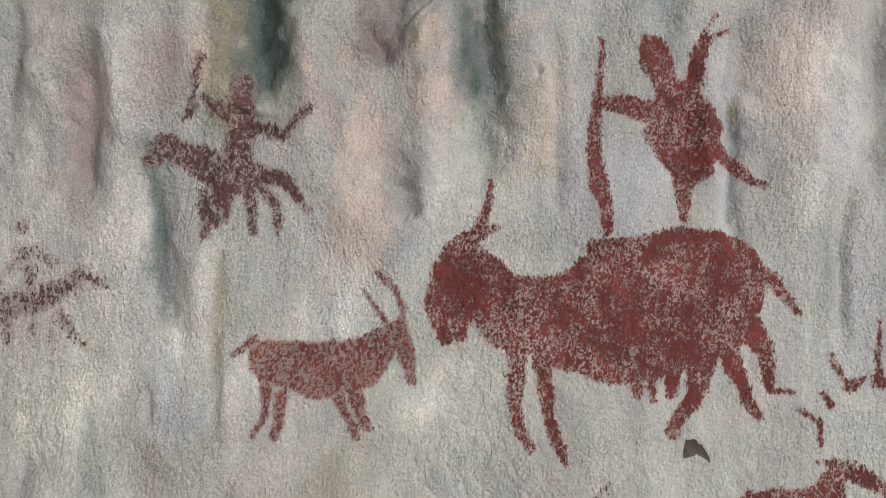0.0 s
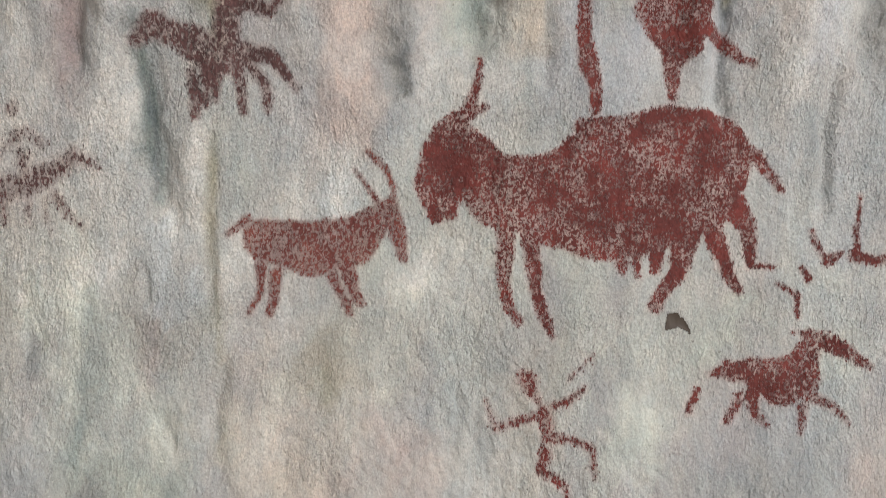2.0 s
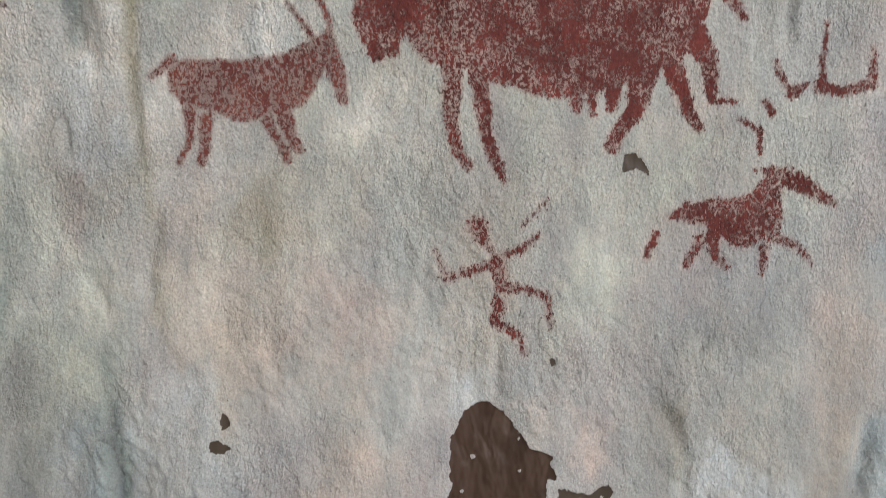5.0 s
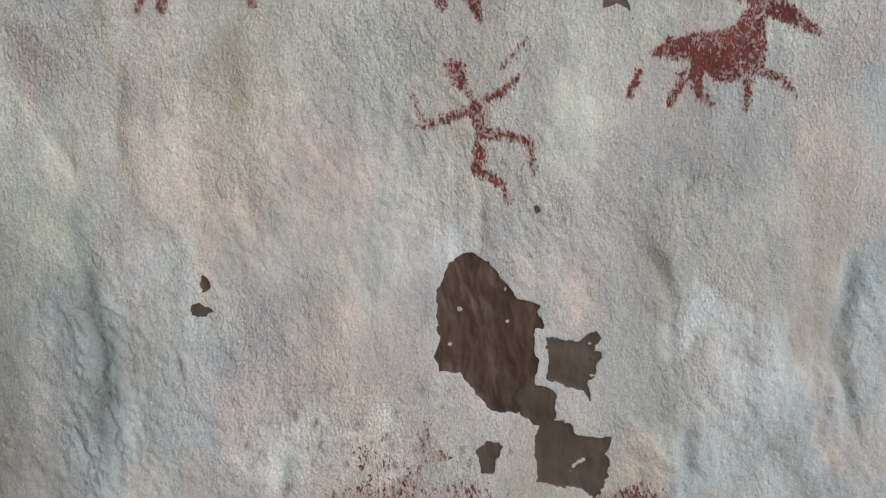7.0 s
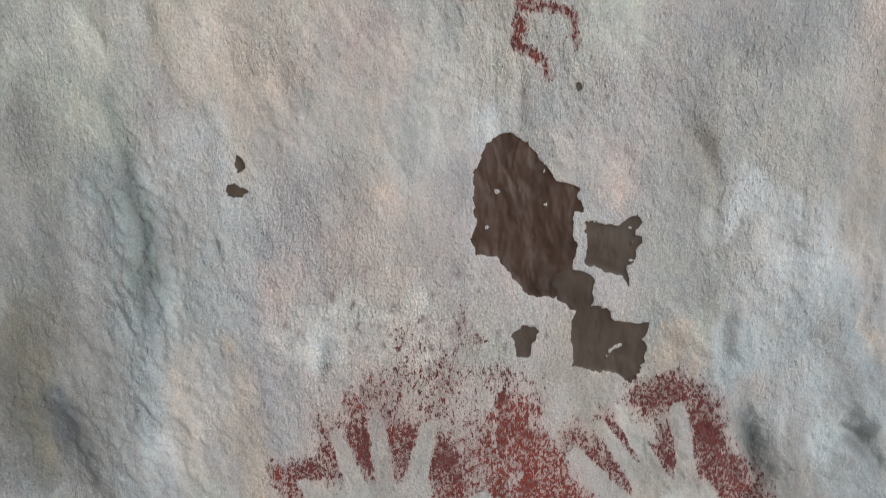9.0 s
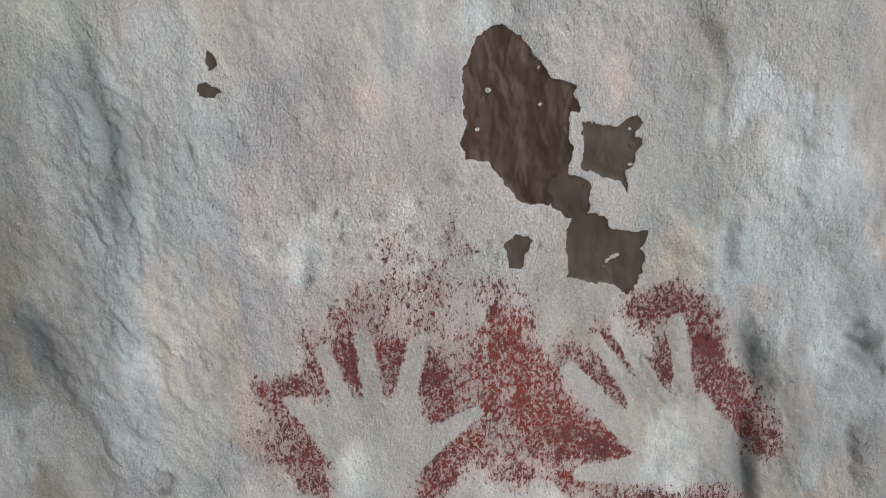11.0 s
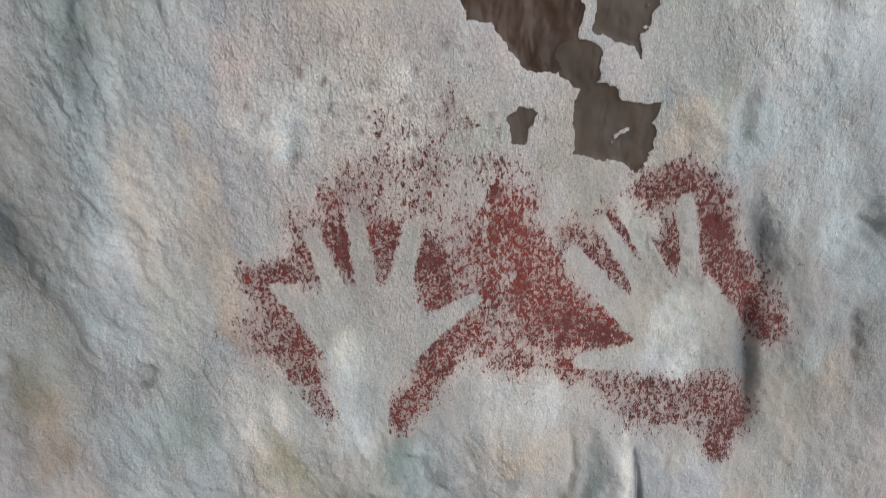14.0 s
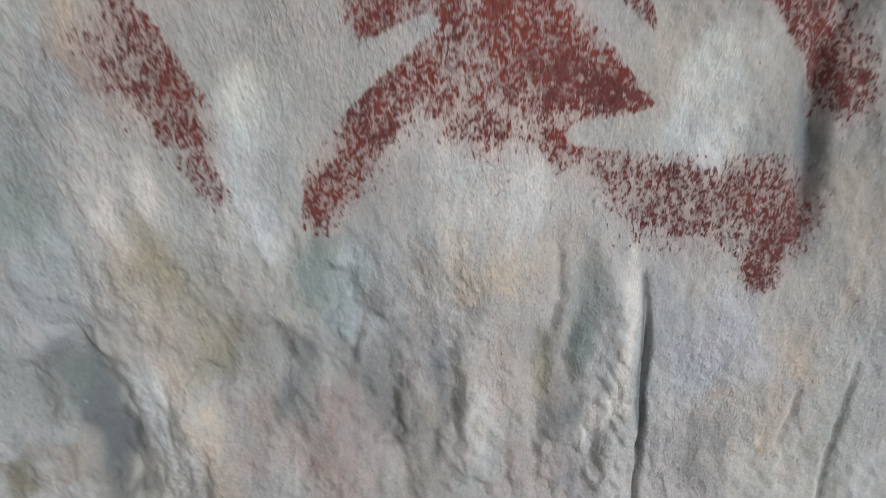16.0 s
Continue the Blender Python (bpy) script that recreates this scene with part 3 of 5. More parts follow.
wash(BLUEGREY, 0.35, 0.0275, (0.408, 1.076), (0.420, 1.034))
wash(OLIVE, 0.35, 0.0273, (0.186, 1.110), (0.245, 1.105))
wash(SLATEGREY, 0.25, 0.0225, (0.095, 1.138), (0.140, 1.152))
wash(GREEN, 0.35, 0.0181, (0.163, 1.129), (0.126, 1.138))
wash(SLATE, 0.60, 0.0135, (-0.197, 1.069), (-0.201, 1.003))
wash(OLIVEDARK, 0.60, 0.0205, (-0.209, 0.979), (-0.194, 0.921))
wash(BLUEGREY, 0.50, 0.0262, (-0.139, 1.037), (-0.130, 0.979))
wash(OCHRE, 0.40, 0.0132, (-0.181, 0.929), (-0.178, 0.869))
wash(GREEN, 0.35, 0.0274, (-0.078, 0.939), (-0.103, 0.900))
wash(TAN, 0.40, 0.0147, (-0.064, 1.081), (-0.042, 0.998))
wash(BLUEWHITE, 0.45, 0.0279, (0.054, 0.978), (0.052, 0.906))
wash(MAUVE, 0.35, 0.0217, (-0.027, 0.968), (-0.029, 0.998))
wash(BLUEWHITE, 0.50, 0.0180, (0.284, 0.981), (0.318, 0.962))
# groove at the right darkened in slate, its shade painted in
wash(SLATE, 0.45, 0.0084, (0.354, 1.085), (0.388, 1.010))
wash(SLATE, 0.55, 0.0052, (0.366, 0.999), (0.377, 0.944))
wash(BLUEWHITE, 0.50, 0.0247, (0.391, 1.127), (0.403, 1.062))
wash(SLATEGREY, 0.50, 0.0084, (0.447, 1.007), (0.460, 0.949))
wash(TAN, 0.30, 0.0179, (0.413, 0.918), (0.415, 0.871))
# grey dot painting the shade inside the small dent
wash(SLATEGREY, 0.65, 0.0054, (-0.107, 0.953))
wash(SLATEGREY, 0.40, 0.0065, (0.441, 1.085), (0.453, 1.078))
wash(WHITE, 0.35, 0.0248, (-0.093, 1.081), (-0.088, 1.055))
wash(MAUVE, 0.40, 0.0164, (0.030, 1.059), (0.065, 1.117))
wash(BLUEWHITE, 0.30, 0.0291, (0.164, 0.927), (0.208, 0.883))
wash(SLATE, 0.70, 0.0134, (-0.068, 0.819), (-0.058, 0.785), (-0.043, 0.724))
wash(OCHRE, 0.50, 0.0133, (-0.079, 0.740), (-0.067, 0.720))
wash(OLIVEDARK, 0.60, 0.0195, (-0.036, 0.738), (-0.026, 0.703))
wash(OLIVE, 0.35, 0.0170, (-0.007, 0.887), (0.031, 0.809))
wash(CREAM, 0.50, 0.0121, (0.008, 0.783), (0.037, 0.720))
wash(BLUEWHITE, 0.50, 0.0196, (-0.023, 0.808), (-0.009, 0.755))
wash(BLUEGREY, 0.40, 0.0158, (-0.071, 0.880), (-0.068, 0.832))
wash(MAUVE, 0.50, 0.0154, (0.090, 0.797), (0.090, 0.726))
wash(SLATE, 0.50, 0.0110, (0.106, 0.831), (0.132, 0.776))
wash(OLIVEDARK, 0.40, 0.0111, (0.149, 0.796), (0.160, 0.726))
wash(SLATE, 0.35, 0.0091, (0.158, 0.827), (0.172, 0.780))
wash(TEALGREY, 0.40, 0.0135, (0.096, 0.897), (0.103, 0.825))
wash(CREAM, 0.60, 0.0312, (0.189, 0.885), (0.195, 0.845))
wash(PINK, 0.40, 0.0188, (0.191, 0.814), (0.197, 0.768))
wash(SLATE, 0.45, 0.0131, (0.248, 0.816), (0.242, 0.754))
wash(OLIVE, 0.40, 0.0084, (0.232, 0.830), (0.233, 0.784))
# white crumbly ridge edge, with the light it catches painted in
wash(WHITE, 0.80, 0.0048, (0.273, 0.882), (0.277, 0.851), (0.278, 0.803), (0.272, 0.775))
# dark line that paints the shade in the crease next to it
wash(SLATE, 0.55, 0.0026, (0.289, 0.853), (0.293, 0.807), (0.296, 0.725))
wash(LILAC, 0.70, 0.0272, (0.332, 0.844), (0.325, 0.808))
wash(SLATEGREY, 0.50, 0.0178, (0.331, 0.742), (0.317, 0.767))
wash(TAN, 0.50, 0.0185, (0.374, 0.855), (0.390, 0.804))
# another thin crease whose shade is painted in slate
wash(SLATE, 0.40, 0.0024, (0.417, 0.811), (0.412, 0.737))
wash(CREAM, 0.40, 0.0104, (0.367, 0.772), (0.374, 0.795))
wash(GREEN, 0.40, 0.0137, (0.391, 0.744), (0.401, 0.775))
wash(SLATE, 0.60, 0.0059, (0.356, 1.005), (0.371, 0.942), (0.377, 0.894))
wash(OCHRE, 0.30, 0.0082, (0.382, 0.958), (0.402, 0.937))
wash(OLIVE, 0.50, 0.0108, (0.411, 0.907), (0.396, 0.959))
wash(BLUEWHITE, 0.40, 0.0134, (0.430, 0.786), (0.446, 0.751))
wash(SLATEGREY, 0.40, 0.0118, (0.038, 0.839), (0.071, 0.807))
wash(OCHRE, 0.35, 0.0092, (0.057, 0.778), (0.046, 0.747))
wash(MAUVE, 0.35, 0.0116, (0.229, 0.736), (0.212, 0.721))
wash(BLUEWHITE, 0.40, 0.0194, (0.053, 0.948), (0.060, 0.889))
wash(OCHRE, 0.35, 0.0167, (-0.058, 0.980), (-0.042, 0.997))
# pale washes, also making up for weak light on the left side
wash(WHITE, 0.50, 0.0430, (-0.246, 1.562), (-0.234, 1.501))
wash(BLUEWHITE, 0.45, 0.0414, (-0.259, 1.472), (-0.192, 1.461))
wash(WHITE, 0.35, 0.0311, (-0.102, 1.573), (-0.085, 1.487))
wash(WHITE, 0.35, 0.0300, (-0.292, 1.641), (-0.272, 1.579))
wash(MAUVE, 0.40, 0.0105, (-0.256, 1.802), (-0.250, 1.755))
wash(WHITE, 0.35, 0.0128, (-0.155, 1.704), (-0.145, 1.631))
wash(WHITE, 0.30, 0.0396, (0.036, 1.523), (0.084, 1.471))
wash(WHITE, 0.30, 0.0268, (0.120, 1.654), (0.043, 1.660))
wash(WHITE, 0.30, 0.0405, (-0.189, 1.414), (-0.156, 1.327))
wash(WHITE, 0.25, 0.0406, (-0.020, 1.446), (0.048, 1.370))
wash(WHITE, 0.30, 0.0233, (0.034, 1.150), (-0.019, 1.173))
wash(WHITE, 0.30, 0.0278, (0.115, 1.134), (0.034, 1.158))
wash(WHITE, 0.35, 0.0369, (0.160, 0.907), (0.209, 0.948))
wash(WHITE, 0.35, 0.0152, (-0.038, 0.917), (-0.001, 0.927))
wash(BLUEWHITE, 0.20, 0.0263, (0.170, 0.921), (0.216, 0.926))
wash(BLUEWHITE, 0.45, 0.0164, (0.301, 0.864), (0.309, 0.822))
wash(SLATEGREY, 0.45, 0.0400, (-0.194, 1.387), (-0.193, 1.256), (-0.215, 1.088))
wash(BLUEGREY, 0.40, 0.0192, (-0.132, 1.292), (-0.124, 1.192))
wash(OLIVEDARK, 0.35, 0.0314, (-0.201, 1.189), (-0.206, 1.079))
wash(BLUEGREY, 0.35, 0.0351, (-0.180, 1.444), (-0.175, 1.344))
wash(PINK, 0.18, 0.0480, (-0.046, 1.421), (-0.033, 1.301))
wash(PINK, 0.15, 0.0405, (0.062, 1.257), (0.089, 1.203))
wash(SLATEGREY, 0.25, 0.0256, (0.322, 1.411), (0.352, 1.347))
wash(BLUEGREY, 0.30, 0.0246, (0.419, 1.180), (0.441, 1.097))
wash(SLATEGREY, 0.50, 0.0346, (-0.165, 1.173), (-0.176, 1.066), (-0.179, 0.965))
wash(BLUEGREY, 0.35, 0.0223, (-0.119, 1.205), (-0.114, 1.131))
wash(BLUEGREY, 0.35, 0.0378, (0.386, 1.187), (0.424, 1.064))
wash(OCHRE, 0.30, 0.0254, (-0.193, 0.940), (-0.183, 0.860))
wash(OLIVEDARK, 0.30, 0.0145, (-0.181, 0.999), (-0.172, 0.935))
wash(SLATEGREY, 0.35, 0.0249, (0.052, 1.844), (-0.028, 1.827))
wash(MAUVE, 0.25, 0.0352, (0.296, 1.828), (0.285, 1.873))
wash(SLATEGREY, 0.25, 0.0322, (0.184, 1.817), (0.151, 1.778))
wash(MAUVE, 0.35, 0.0135, (-0.159, 1.780), (-0.165, 1.725))
wash(SLATEGREY, 0.30, 0.0096, (-0.231, 1.724), (-0.219, 1.627))
wash(SLATEGREY, 0.25, 0.0132, (0.008, 1.722), (0.023, 1.628))
wash(SLATEGREY, 0.22, 0.0245, (0.314, 1.740), (0.311, 1.669))
wash(SLATEGREY, 0.35, 0.0256, (0.380, 1.012), (0.397, 0.906))
wash(MAUVE, 0.35, 0.0258, (0.064, 0.786), (0.071, 0.723))
wash(SLATEGREY, 0.30, 0.0224, (0.143, 0.762), (0.160, 0.718))
wash(SLATEGREY, 0.30, 0.0167, (-0.081, 0.822), (-0.098, 0.717))
wash(SLATEGREY, 0.30, 0.0173, (0.127, 0.841), (0.086, 0.818))
wash(SLATE, 0.55, 0.0232, (-0.226, 1.142), (-0.215, 1.034))
wash(SLATEGREY, 0.40, 0.0267, (-0.215, 1.277), (-0.213, 1.197))
wash(TEALGREY, 0.40, 0.0093, (-0.135, 1.216), (-0.127, 1.162))
wash(SLATEGREY, 0.30, 0.0194, (-0.115, 1.252), (-0.109, 1.180))
wash(SLATE, 0.50, 0.0156, (0.117, 0.826), (0.136, 0.752))
wash(SLATEGREY, 0.45, 0.0199, (0.071, 0.815), (0.039, 0.846))
wash(MAUVE, 0.45, 0.0171, (0.086, 0.789), (0.098, 0.711))
wash(SLATE, 0.45, 0.0109, (0.253, 0.794), (0.252, 0.724))
wash(SLATE, 0.50, 0.0222, (-0.048, 0.762), (-0.026, 0.700))
# pale wash that paints the highlight on the lower bumps
wash(BLUEWHITE, 0.50, 0.0134, (-0.013, 0.809), (0.005, 0.742))
wash(BLUEGREY, 0.40, 0.0192, (0.184, 0.814), (0.192, 0.731))
wash(BLUEGREY, 0.40, 0.0104, (-0.070, 0.867), (-0.066, 0.818))
wash(SLATEGREY, 0.35, 0.0143, (0.323, 0.776), (0.344, 0.724))
wash(SLATEGREY, 0.30, 0.0298, (-0.189, 1.325), (-0.190, 1.195))
wash(OCHRE, 0.30, 0.0208, (-0.027, 1.480), (-0.011, 1.427))
wash(SLATEGREY, 0.25, 0.0334, (-0.164, 1.524), (-0.152, 1.436))
wash(PINK, 0.15, 0.0426, (0.023, 1.390), (-0.002, 1.312))
wash(WHITE, 0.50, 0.0253, (-0.279, 1.707), (-0.280, 1.614))
wash(WHITE, 0.40, 0.0188, (-0.207, 1.703), (-0.199, 1.601))
wash(MAUVE, 0.45, 0.0120, (-0.239, 1.758), (-0.226, 1.644))
wash(WHITE, 0.40, 0.0281, (-0.274, 1.751), (-0.266, 1.794))
wash(WHITE, 0.35, 0.0284, (-0.229, 1.599), (-0.215, 1.547))
wash(PINK, 0.30, 0.0175, (-0.059, 1.794), (-0.047, 1.722))
wash(PINK, 0.30, 0.0172, (0.037, 1.769), (0.049, 1.713))
wash(WHITE, 0.30, 0.0275, (-0.015, 0.938), (-0.037, 0.886))
wash(PINK, 0.25, 0.0273, (0.172, 0.948), (0.198, 0.979))
wash(SLATEGREY, 0.35, 0.0128, (-0.153, 0.987), (-0.154, 0.916))
wash(BLUEGREY, 0.35, 0.0269, (-0.121, 0.899), (-0.143, 0.863))
wash(PALEGREEN, 0.50, 0.0510, (-0.244, 1.545), (-0.216, 1.432))
wash(PALEGREEN, 0.40, 0.0543, (-0.207, 1.449), (-0.155, 1.306))
wash(PALEGREEN, 0.30, 0.0501, (-0.063, 1.450), (-0.020, 1.343))
wash(PALEGREEN, 0.30, 0.0410, (0.028, 1.495), (0.060, 1.434))
wash(PINK, 0.20, 0.0294, (-0.044, 1.411), (-0.044, 1.339))
wash(PINK, 0.20, 0.0281, (-0.026, 1.220), (-0.006, 1.168))
# dent darkened once more with a painted dot of shade
wash(SLATEGREY, 0.75, 0.0055, (-0.108, 0.955))
wash(PALEGREEN, 0.30, 0.0351, (-0.033, 1.500), (-0.011, 1.450))
wash(PALEGREEN, 0.35, 0.0500, (0.198, 1.464), (0.269, 1.433))
wash(PALEGREEN, 0.30, 0.0388, (0.373, 1.550), (0.400, 1.480))
wash(BLUEGREY, 0.40, 0.0252, (-0.107, 0.944), (-0.086, 0.859))
wash(TEALGREY, 0.35, 0.0240, (-0.081, 0.805), (-0.074, 0.761))
wash(BLUEGREY, 0.35, 0.0206, (0.113, 0.883), (0.109, 0.831))
wash(BLUEGREY, 0.40, 0.0238, (0.307, 0.860), (0.337, 0.801))
# upper hollows again, sprayed colour and painted shade together
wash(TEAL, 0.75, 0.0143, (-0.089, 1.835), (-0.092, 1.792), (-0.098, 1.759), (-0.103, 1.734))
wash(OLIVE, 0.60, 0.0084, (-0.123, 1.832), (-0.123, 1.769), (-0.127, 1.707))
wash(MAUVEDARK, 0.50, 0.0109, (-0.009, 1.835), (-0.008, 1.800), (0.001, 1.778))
wash(PINK, 0.35, 0.0126, (0.026, 1.803), (0.038, 1.788))
wash(SLATEGREY, 0.40, 0.0092, (-0.294, 1.786), (-0.294, 1.729))
wash(MAUVE, 0.40, 0.0076, (-0.244, 1.767), (-0.238, 1.661))
wash(WHITE, 0.35, 0.0084, (-0.205, 1.732), (-0.194, 1.668), (-0.191, 1.567))
wash(BLUEWHITE, 0.40, 0.0126, (-0.189, 1.567), (-0.178, 1.506))
wash(SLATEGREY, 0.30, 0.0059, (-0.175, 1.568), (-0.164, 1.463))
wash(OLIVE, 0.40, 0.0042, (-0.121, 1.612), (-0.117, 1.546), (-0.104, 1.443))
wash(SLATEGREY, 0.35, 0.0059, (-0.260, 1.455), (-0.251, 1.412))
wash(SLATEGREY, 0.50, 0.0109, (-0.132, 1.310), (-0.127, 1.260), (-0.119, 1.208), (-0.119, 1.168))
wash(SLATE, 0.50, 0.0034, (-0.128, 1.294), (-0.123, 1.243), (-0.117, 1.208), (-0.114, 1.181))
wash(TEALGREY, 0.35, 0.0252, (-0.180, 1.358), (-0.178, 1.277), (-0.201, 1.190))
wash(GREEN, 0.35, 0.0168, (-0.151, 1.388), (-0.149, 1.310))
wash(OLIVEDARK, 0.50, 0.0231, (-0.214, 1.154), (-0.212, 1.089), (-0.205, 1.012))
wash(SLATE, 0.50, 0.0151, (-0.189, 1.093), (-0.202, 1.041))
wash(TAN, 0.40, 0.0092, (-0.093, 1.135), (-0.094, 1.010))
wash(TAN, 0.40, 0.0067, (-0.052, 1.078), (-0.050, 0.989))
wash(TAN, 0.25, 0.0252, (-0.049, 1.366), (-0.040, 1.269))
wash(TAN, 0.20, 0.0210, (0.047, 1.331), (0.052, 1.225))
wash(SLATE, 0.25, 0.0076, (0.349, 1.093), (0.361, 1.059), (0.377, 1.011))
wash(SLATE, 0.35, 0.0042, (0.429, 1.074), (0.447, 1.063), (0.465, 1.045))
wash(SLATEGREY, 0.30, 0.0067, (0.292, 1.294), (0.303, 1.212))
wash(SLATEGREY, 0.35, 0.0126, (0.404, 1.155), (0.427, 1.091))
wash(BLUEGREY, 0.35, 0.0168, (0.344, 1.154), (0.391, 1.118))
wash(BLUEGREY, 0.40, 0.0210, (0.420, 1.033), (0.460, 1.016))
wash(SLATEGREY, 0.30, 0.0168, (0.417, 1.331), (0.439, 1.219))
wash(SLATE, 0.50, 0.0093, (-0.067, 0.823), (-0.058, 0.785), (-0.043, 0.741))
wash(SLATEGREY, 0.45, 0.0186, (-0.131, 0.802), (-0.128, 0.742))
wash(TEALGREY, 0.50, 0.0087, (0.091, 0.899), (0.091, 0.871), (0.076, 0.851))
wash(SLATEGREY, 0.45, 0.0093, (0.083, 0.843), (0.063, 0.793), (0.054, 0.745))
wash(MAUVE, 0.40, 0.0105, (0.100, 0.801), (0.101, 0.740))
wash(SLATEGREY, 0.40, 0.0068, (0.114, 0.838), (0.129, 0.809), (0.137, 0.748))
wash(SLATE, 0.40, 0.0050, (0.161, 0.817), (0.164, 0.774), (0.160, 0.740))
wash(WHITE, 0.35, 0.0112, (0.179, 0.817), (0.192, 0.753))
wash(CREAM, 0.30, 0.0155, (0.172, 0.918), (0.193, 0.863))
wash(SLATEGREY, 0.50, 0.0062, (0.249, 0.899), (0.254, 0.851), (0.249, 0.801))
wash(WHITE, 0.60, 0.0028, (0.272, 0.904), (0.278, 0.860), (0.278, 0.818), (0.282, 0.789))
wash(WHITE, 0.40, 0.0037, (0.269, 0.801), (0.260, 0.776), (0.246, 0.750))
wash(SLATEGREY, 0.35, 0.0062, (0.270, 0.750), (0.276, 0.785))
# lower crease gets a second, thinner line of painted shade
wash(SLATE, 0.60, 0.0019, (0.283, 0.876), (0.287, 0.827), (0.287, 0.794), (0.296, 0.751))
wash(LILAC, 0.40, 0.0143, (0.322, 0.865), (0.331, 0.824))
wash(SLATEGREY, 0.40, 0.0105, (0.312, 0.778), (0.334, 0.749))
wash(CREAM, 0.20, 0.0081, (-0.033, 0.893), (-0.007, 0.829), (0.009, 0.777))
wash(OLIVE, 0.35, 0.0087, (0.042, 0.848), (0.025, 0.802))
wash(OLIVE, 0.35, 0.0093, (-0.014, 0.908), (0.003, 0.861))
wash(TAN, 0.40, 0.0087, (0.383, 0.967), (0.412, 0.865))
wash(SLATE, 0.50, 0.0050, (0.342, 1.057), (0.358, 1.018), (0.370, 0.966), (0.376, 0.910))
wash(SLATEGREY, 0.40, 0.0124, (0.407, 0.934), (0.431, 0.858))
wash(GREEN, 0.35, 0.0186, (-0.085, 1.022), (-0.080, 0.939))
wash(TAN, 0.35, 0.0112, (-0.053, 1.050), (-0.040, 0.990))
wash(PALEGREEN, 0.30, 0.0155, (0.044, 0.991), (0.069, 0.963))
wash(PALEGREEN, 0.25, 0.0124, (0.290, 1.003), (0.326, 0.976))
wash(WHITE, 0.40, 0.0189, (-0.192, 1.602), (-0.190, 1.531), (-0.189, 1.479))
wash(WHITE, 0.35, 0.0168, (-0.278, 1.664), (-0.275, 1.606))
wash(WHITE, 0.40, 0.0109, (-0.141, 1.628), (-0.134, 1.571))
wash(BLUEWHITE, 0.40, 0.0168, (-0.141, 1.544), (-0.148, 1.482))
wash(WHITE, 0.30, 0.0168, (-0.238, 1.528), (-0.222, 1.476))
wash(SLATE, 0.40, 0.0038, (-0.178, 1.669), (-0.167, 1.604), (-0.167, 1.569))
wash(SLATEGREY, 0.30, 0.0042, (-0.236, 1.622), (-0.227, 1.564))
wash(GREEN, 0.50, 0.0294, (-0.198, 1.361), (-0.190, 1.268))
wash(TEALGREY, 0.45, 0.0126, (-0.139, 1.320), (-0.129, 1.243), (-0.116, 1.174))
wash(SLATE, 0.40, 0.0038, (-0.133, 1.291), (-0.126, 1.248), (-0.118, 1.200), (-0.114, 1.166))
wash(TAN, 0.30, 0.0168, (-0.030, 1.488), (-0.026, 1.432))
wash(MAUVE, 0.25, 0.0168, (0.019, 1.404), (0.053, 1.351))
wash(GREEN, 0.30, 0.0252, (0.270, 1.373), (0.316, 1.314))
wash(SLATEGREY, 0.30, 0.0101, (0.289, 1.348), (0.301, 1.279))
wash(BLUEWHITE, 0.35, 0.0168, (0.391, 1.256), (0.402, 1.195))
wash(SLATEGREY, 0.40, 0.0126, (0.443, 1.284), (0.452, 1.189))
wash(SLATEGREY, 0.45, 0.0252, (-0.195, 1.342), (-0.207, 1.217))
wash(TEALGREY, 0.40, 0.0168, (-0.134, 1.366), (-0.133, 1.302))
wash(SLATEGREY, 0.45, 0.0210, (-0.175, 1.154), (-0.171, 1.098))
wash(SLATE, 0.50, 0.0168, (-0.193, 1.096), (-0.189, 1.020))
wash(OLIVEDARK, 0.50, 0.0210, (-0.218, 0.943), (-0.193, 0.901))
wash(BLUEGREY, 0.40, 0.0168, (-0.128, 1.175), (-0.119, 1.101))
wash(SLATE, 0.35, 0.0034, (-0.125, 1.214), (-0.122, 1.175), (-0.118, 1.139))
wash(BLUEGREY, 0.40, 0.0168, (0.396, 1.005), (0.413, 0.947))
wash(SLATEGREY, 0.40, 0.0126, (0.438, 1.007), (0.476, 0.923))
wash(TAN, 0.35, 0.0151, (0.422, 0.948), (0.437, 0.899))
wash(SLATE, 0.25, 0.0124, (-0.067, 0.823), (-0.057, 0.780), (-0.043, 0.737))
wash(TEALGREY, 0.40, 0.0186, (-0.076, 0.963), (-0.075, 0.879))
wash(SLATE, 0.45, 0.0081, (0.064, 0.839), (0.079, 0.818), (0.062, 0.776))
wash(SLATEGREY, 0.40, 0.0081, (0.113, 0.822), (0.133, 0.792))
wash(TEALGREY, 0.45, 0.0093, (0.246, 0.875), (0.254, 0.818))
wash(SLATEGREY, 0.40, 0.0124, (0.384, 1.045), (0.412, 0.978))
# more white at the upper left to raise its brightness
wash(WHITE, 0.55, 0.0143, (-0.284, 1.707), (-0.271, 1.633))
wash(WHITE, 0.50, 0.0092, (-0.209, 1.723), (-0.198, 1.628))
wash(WHITE, 0.50, 0.0126, (-0.222, 1.627), (-0.197, 1.549))
wash(WHITE, 0.50, 0.0092, (-0.138, 1.624), (-0.135, 1.553))
wash(WHITE, 0.50, 0.0168, (-0.288, 1.533), (-0.262, 1.490))
wash(WHITE, 0.50, 0.0168, (-0.201, 1.539), (-0.203, 1.477))
wash(BLUEWHITE, 0.45, 0.0126, (-0.164, 1.551), (-0.148, 1.482))
wash(WHITE, 0.35, 0.0210, (-0.059, 1.595), (-0.049, 1.574))
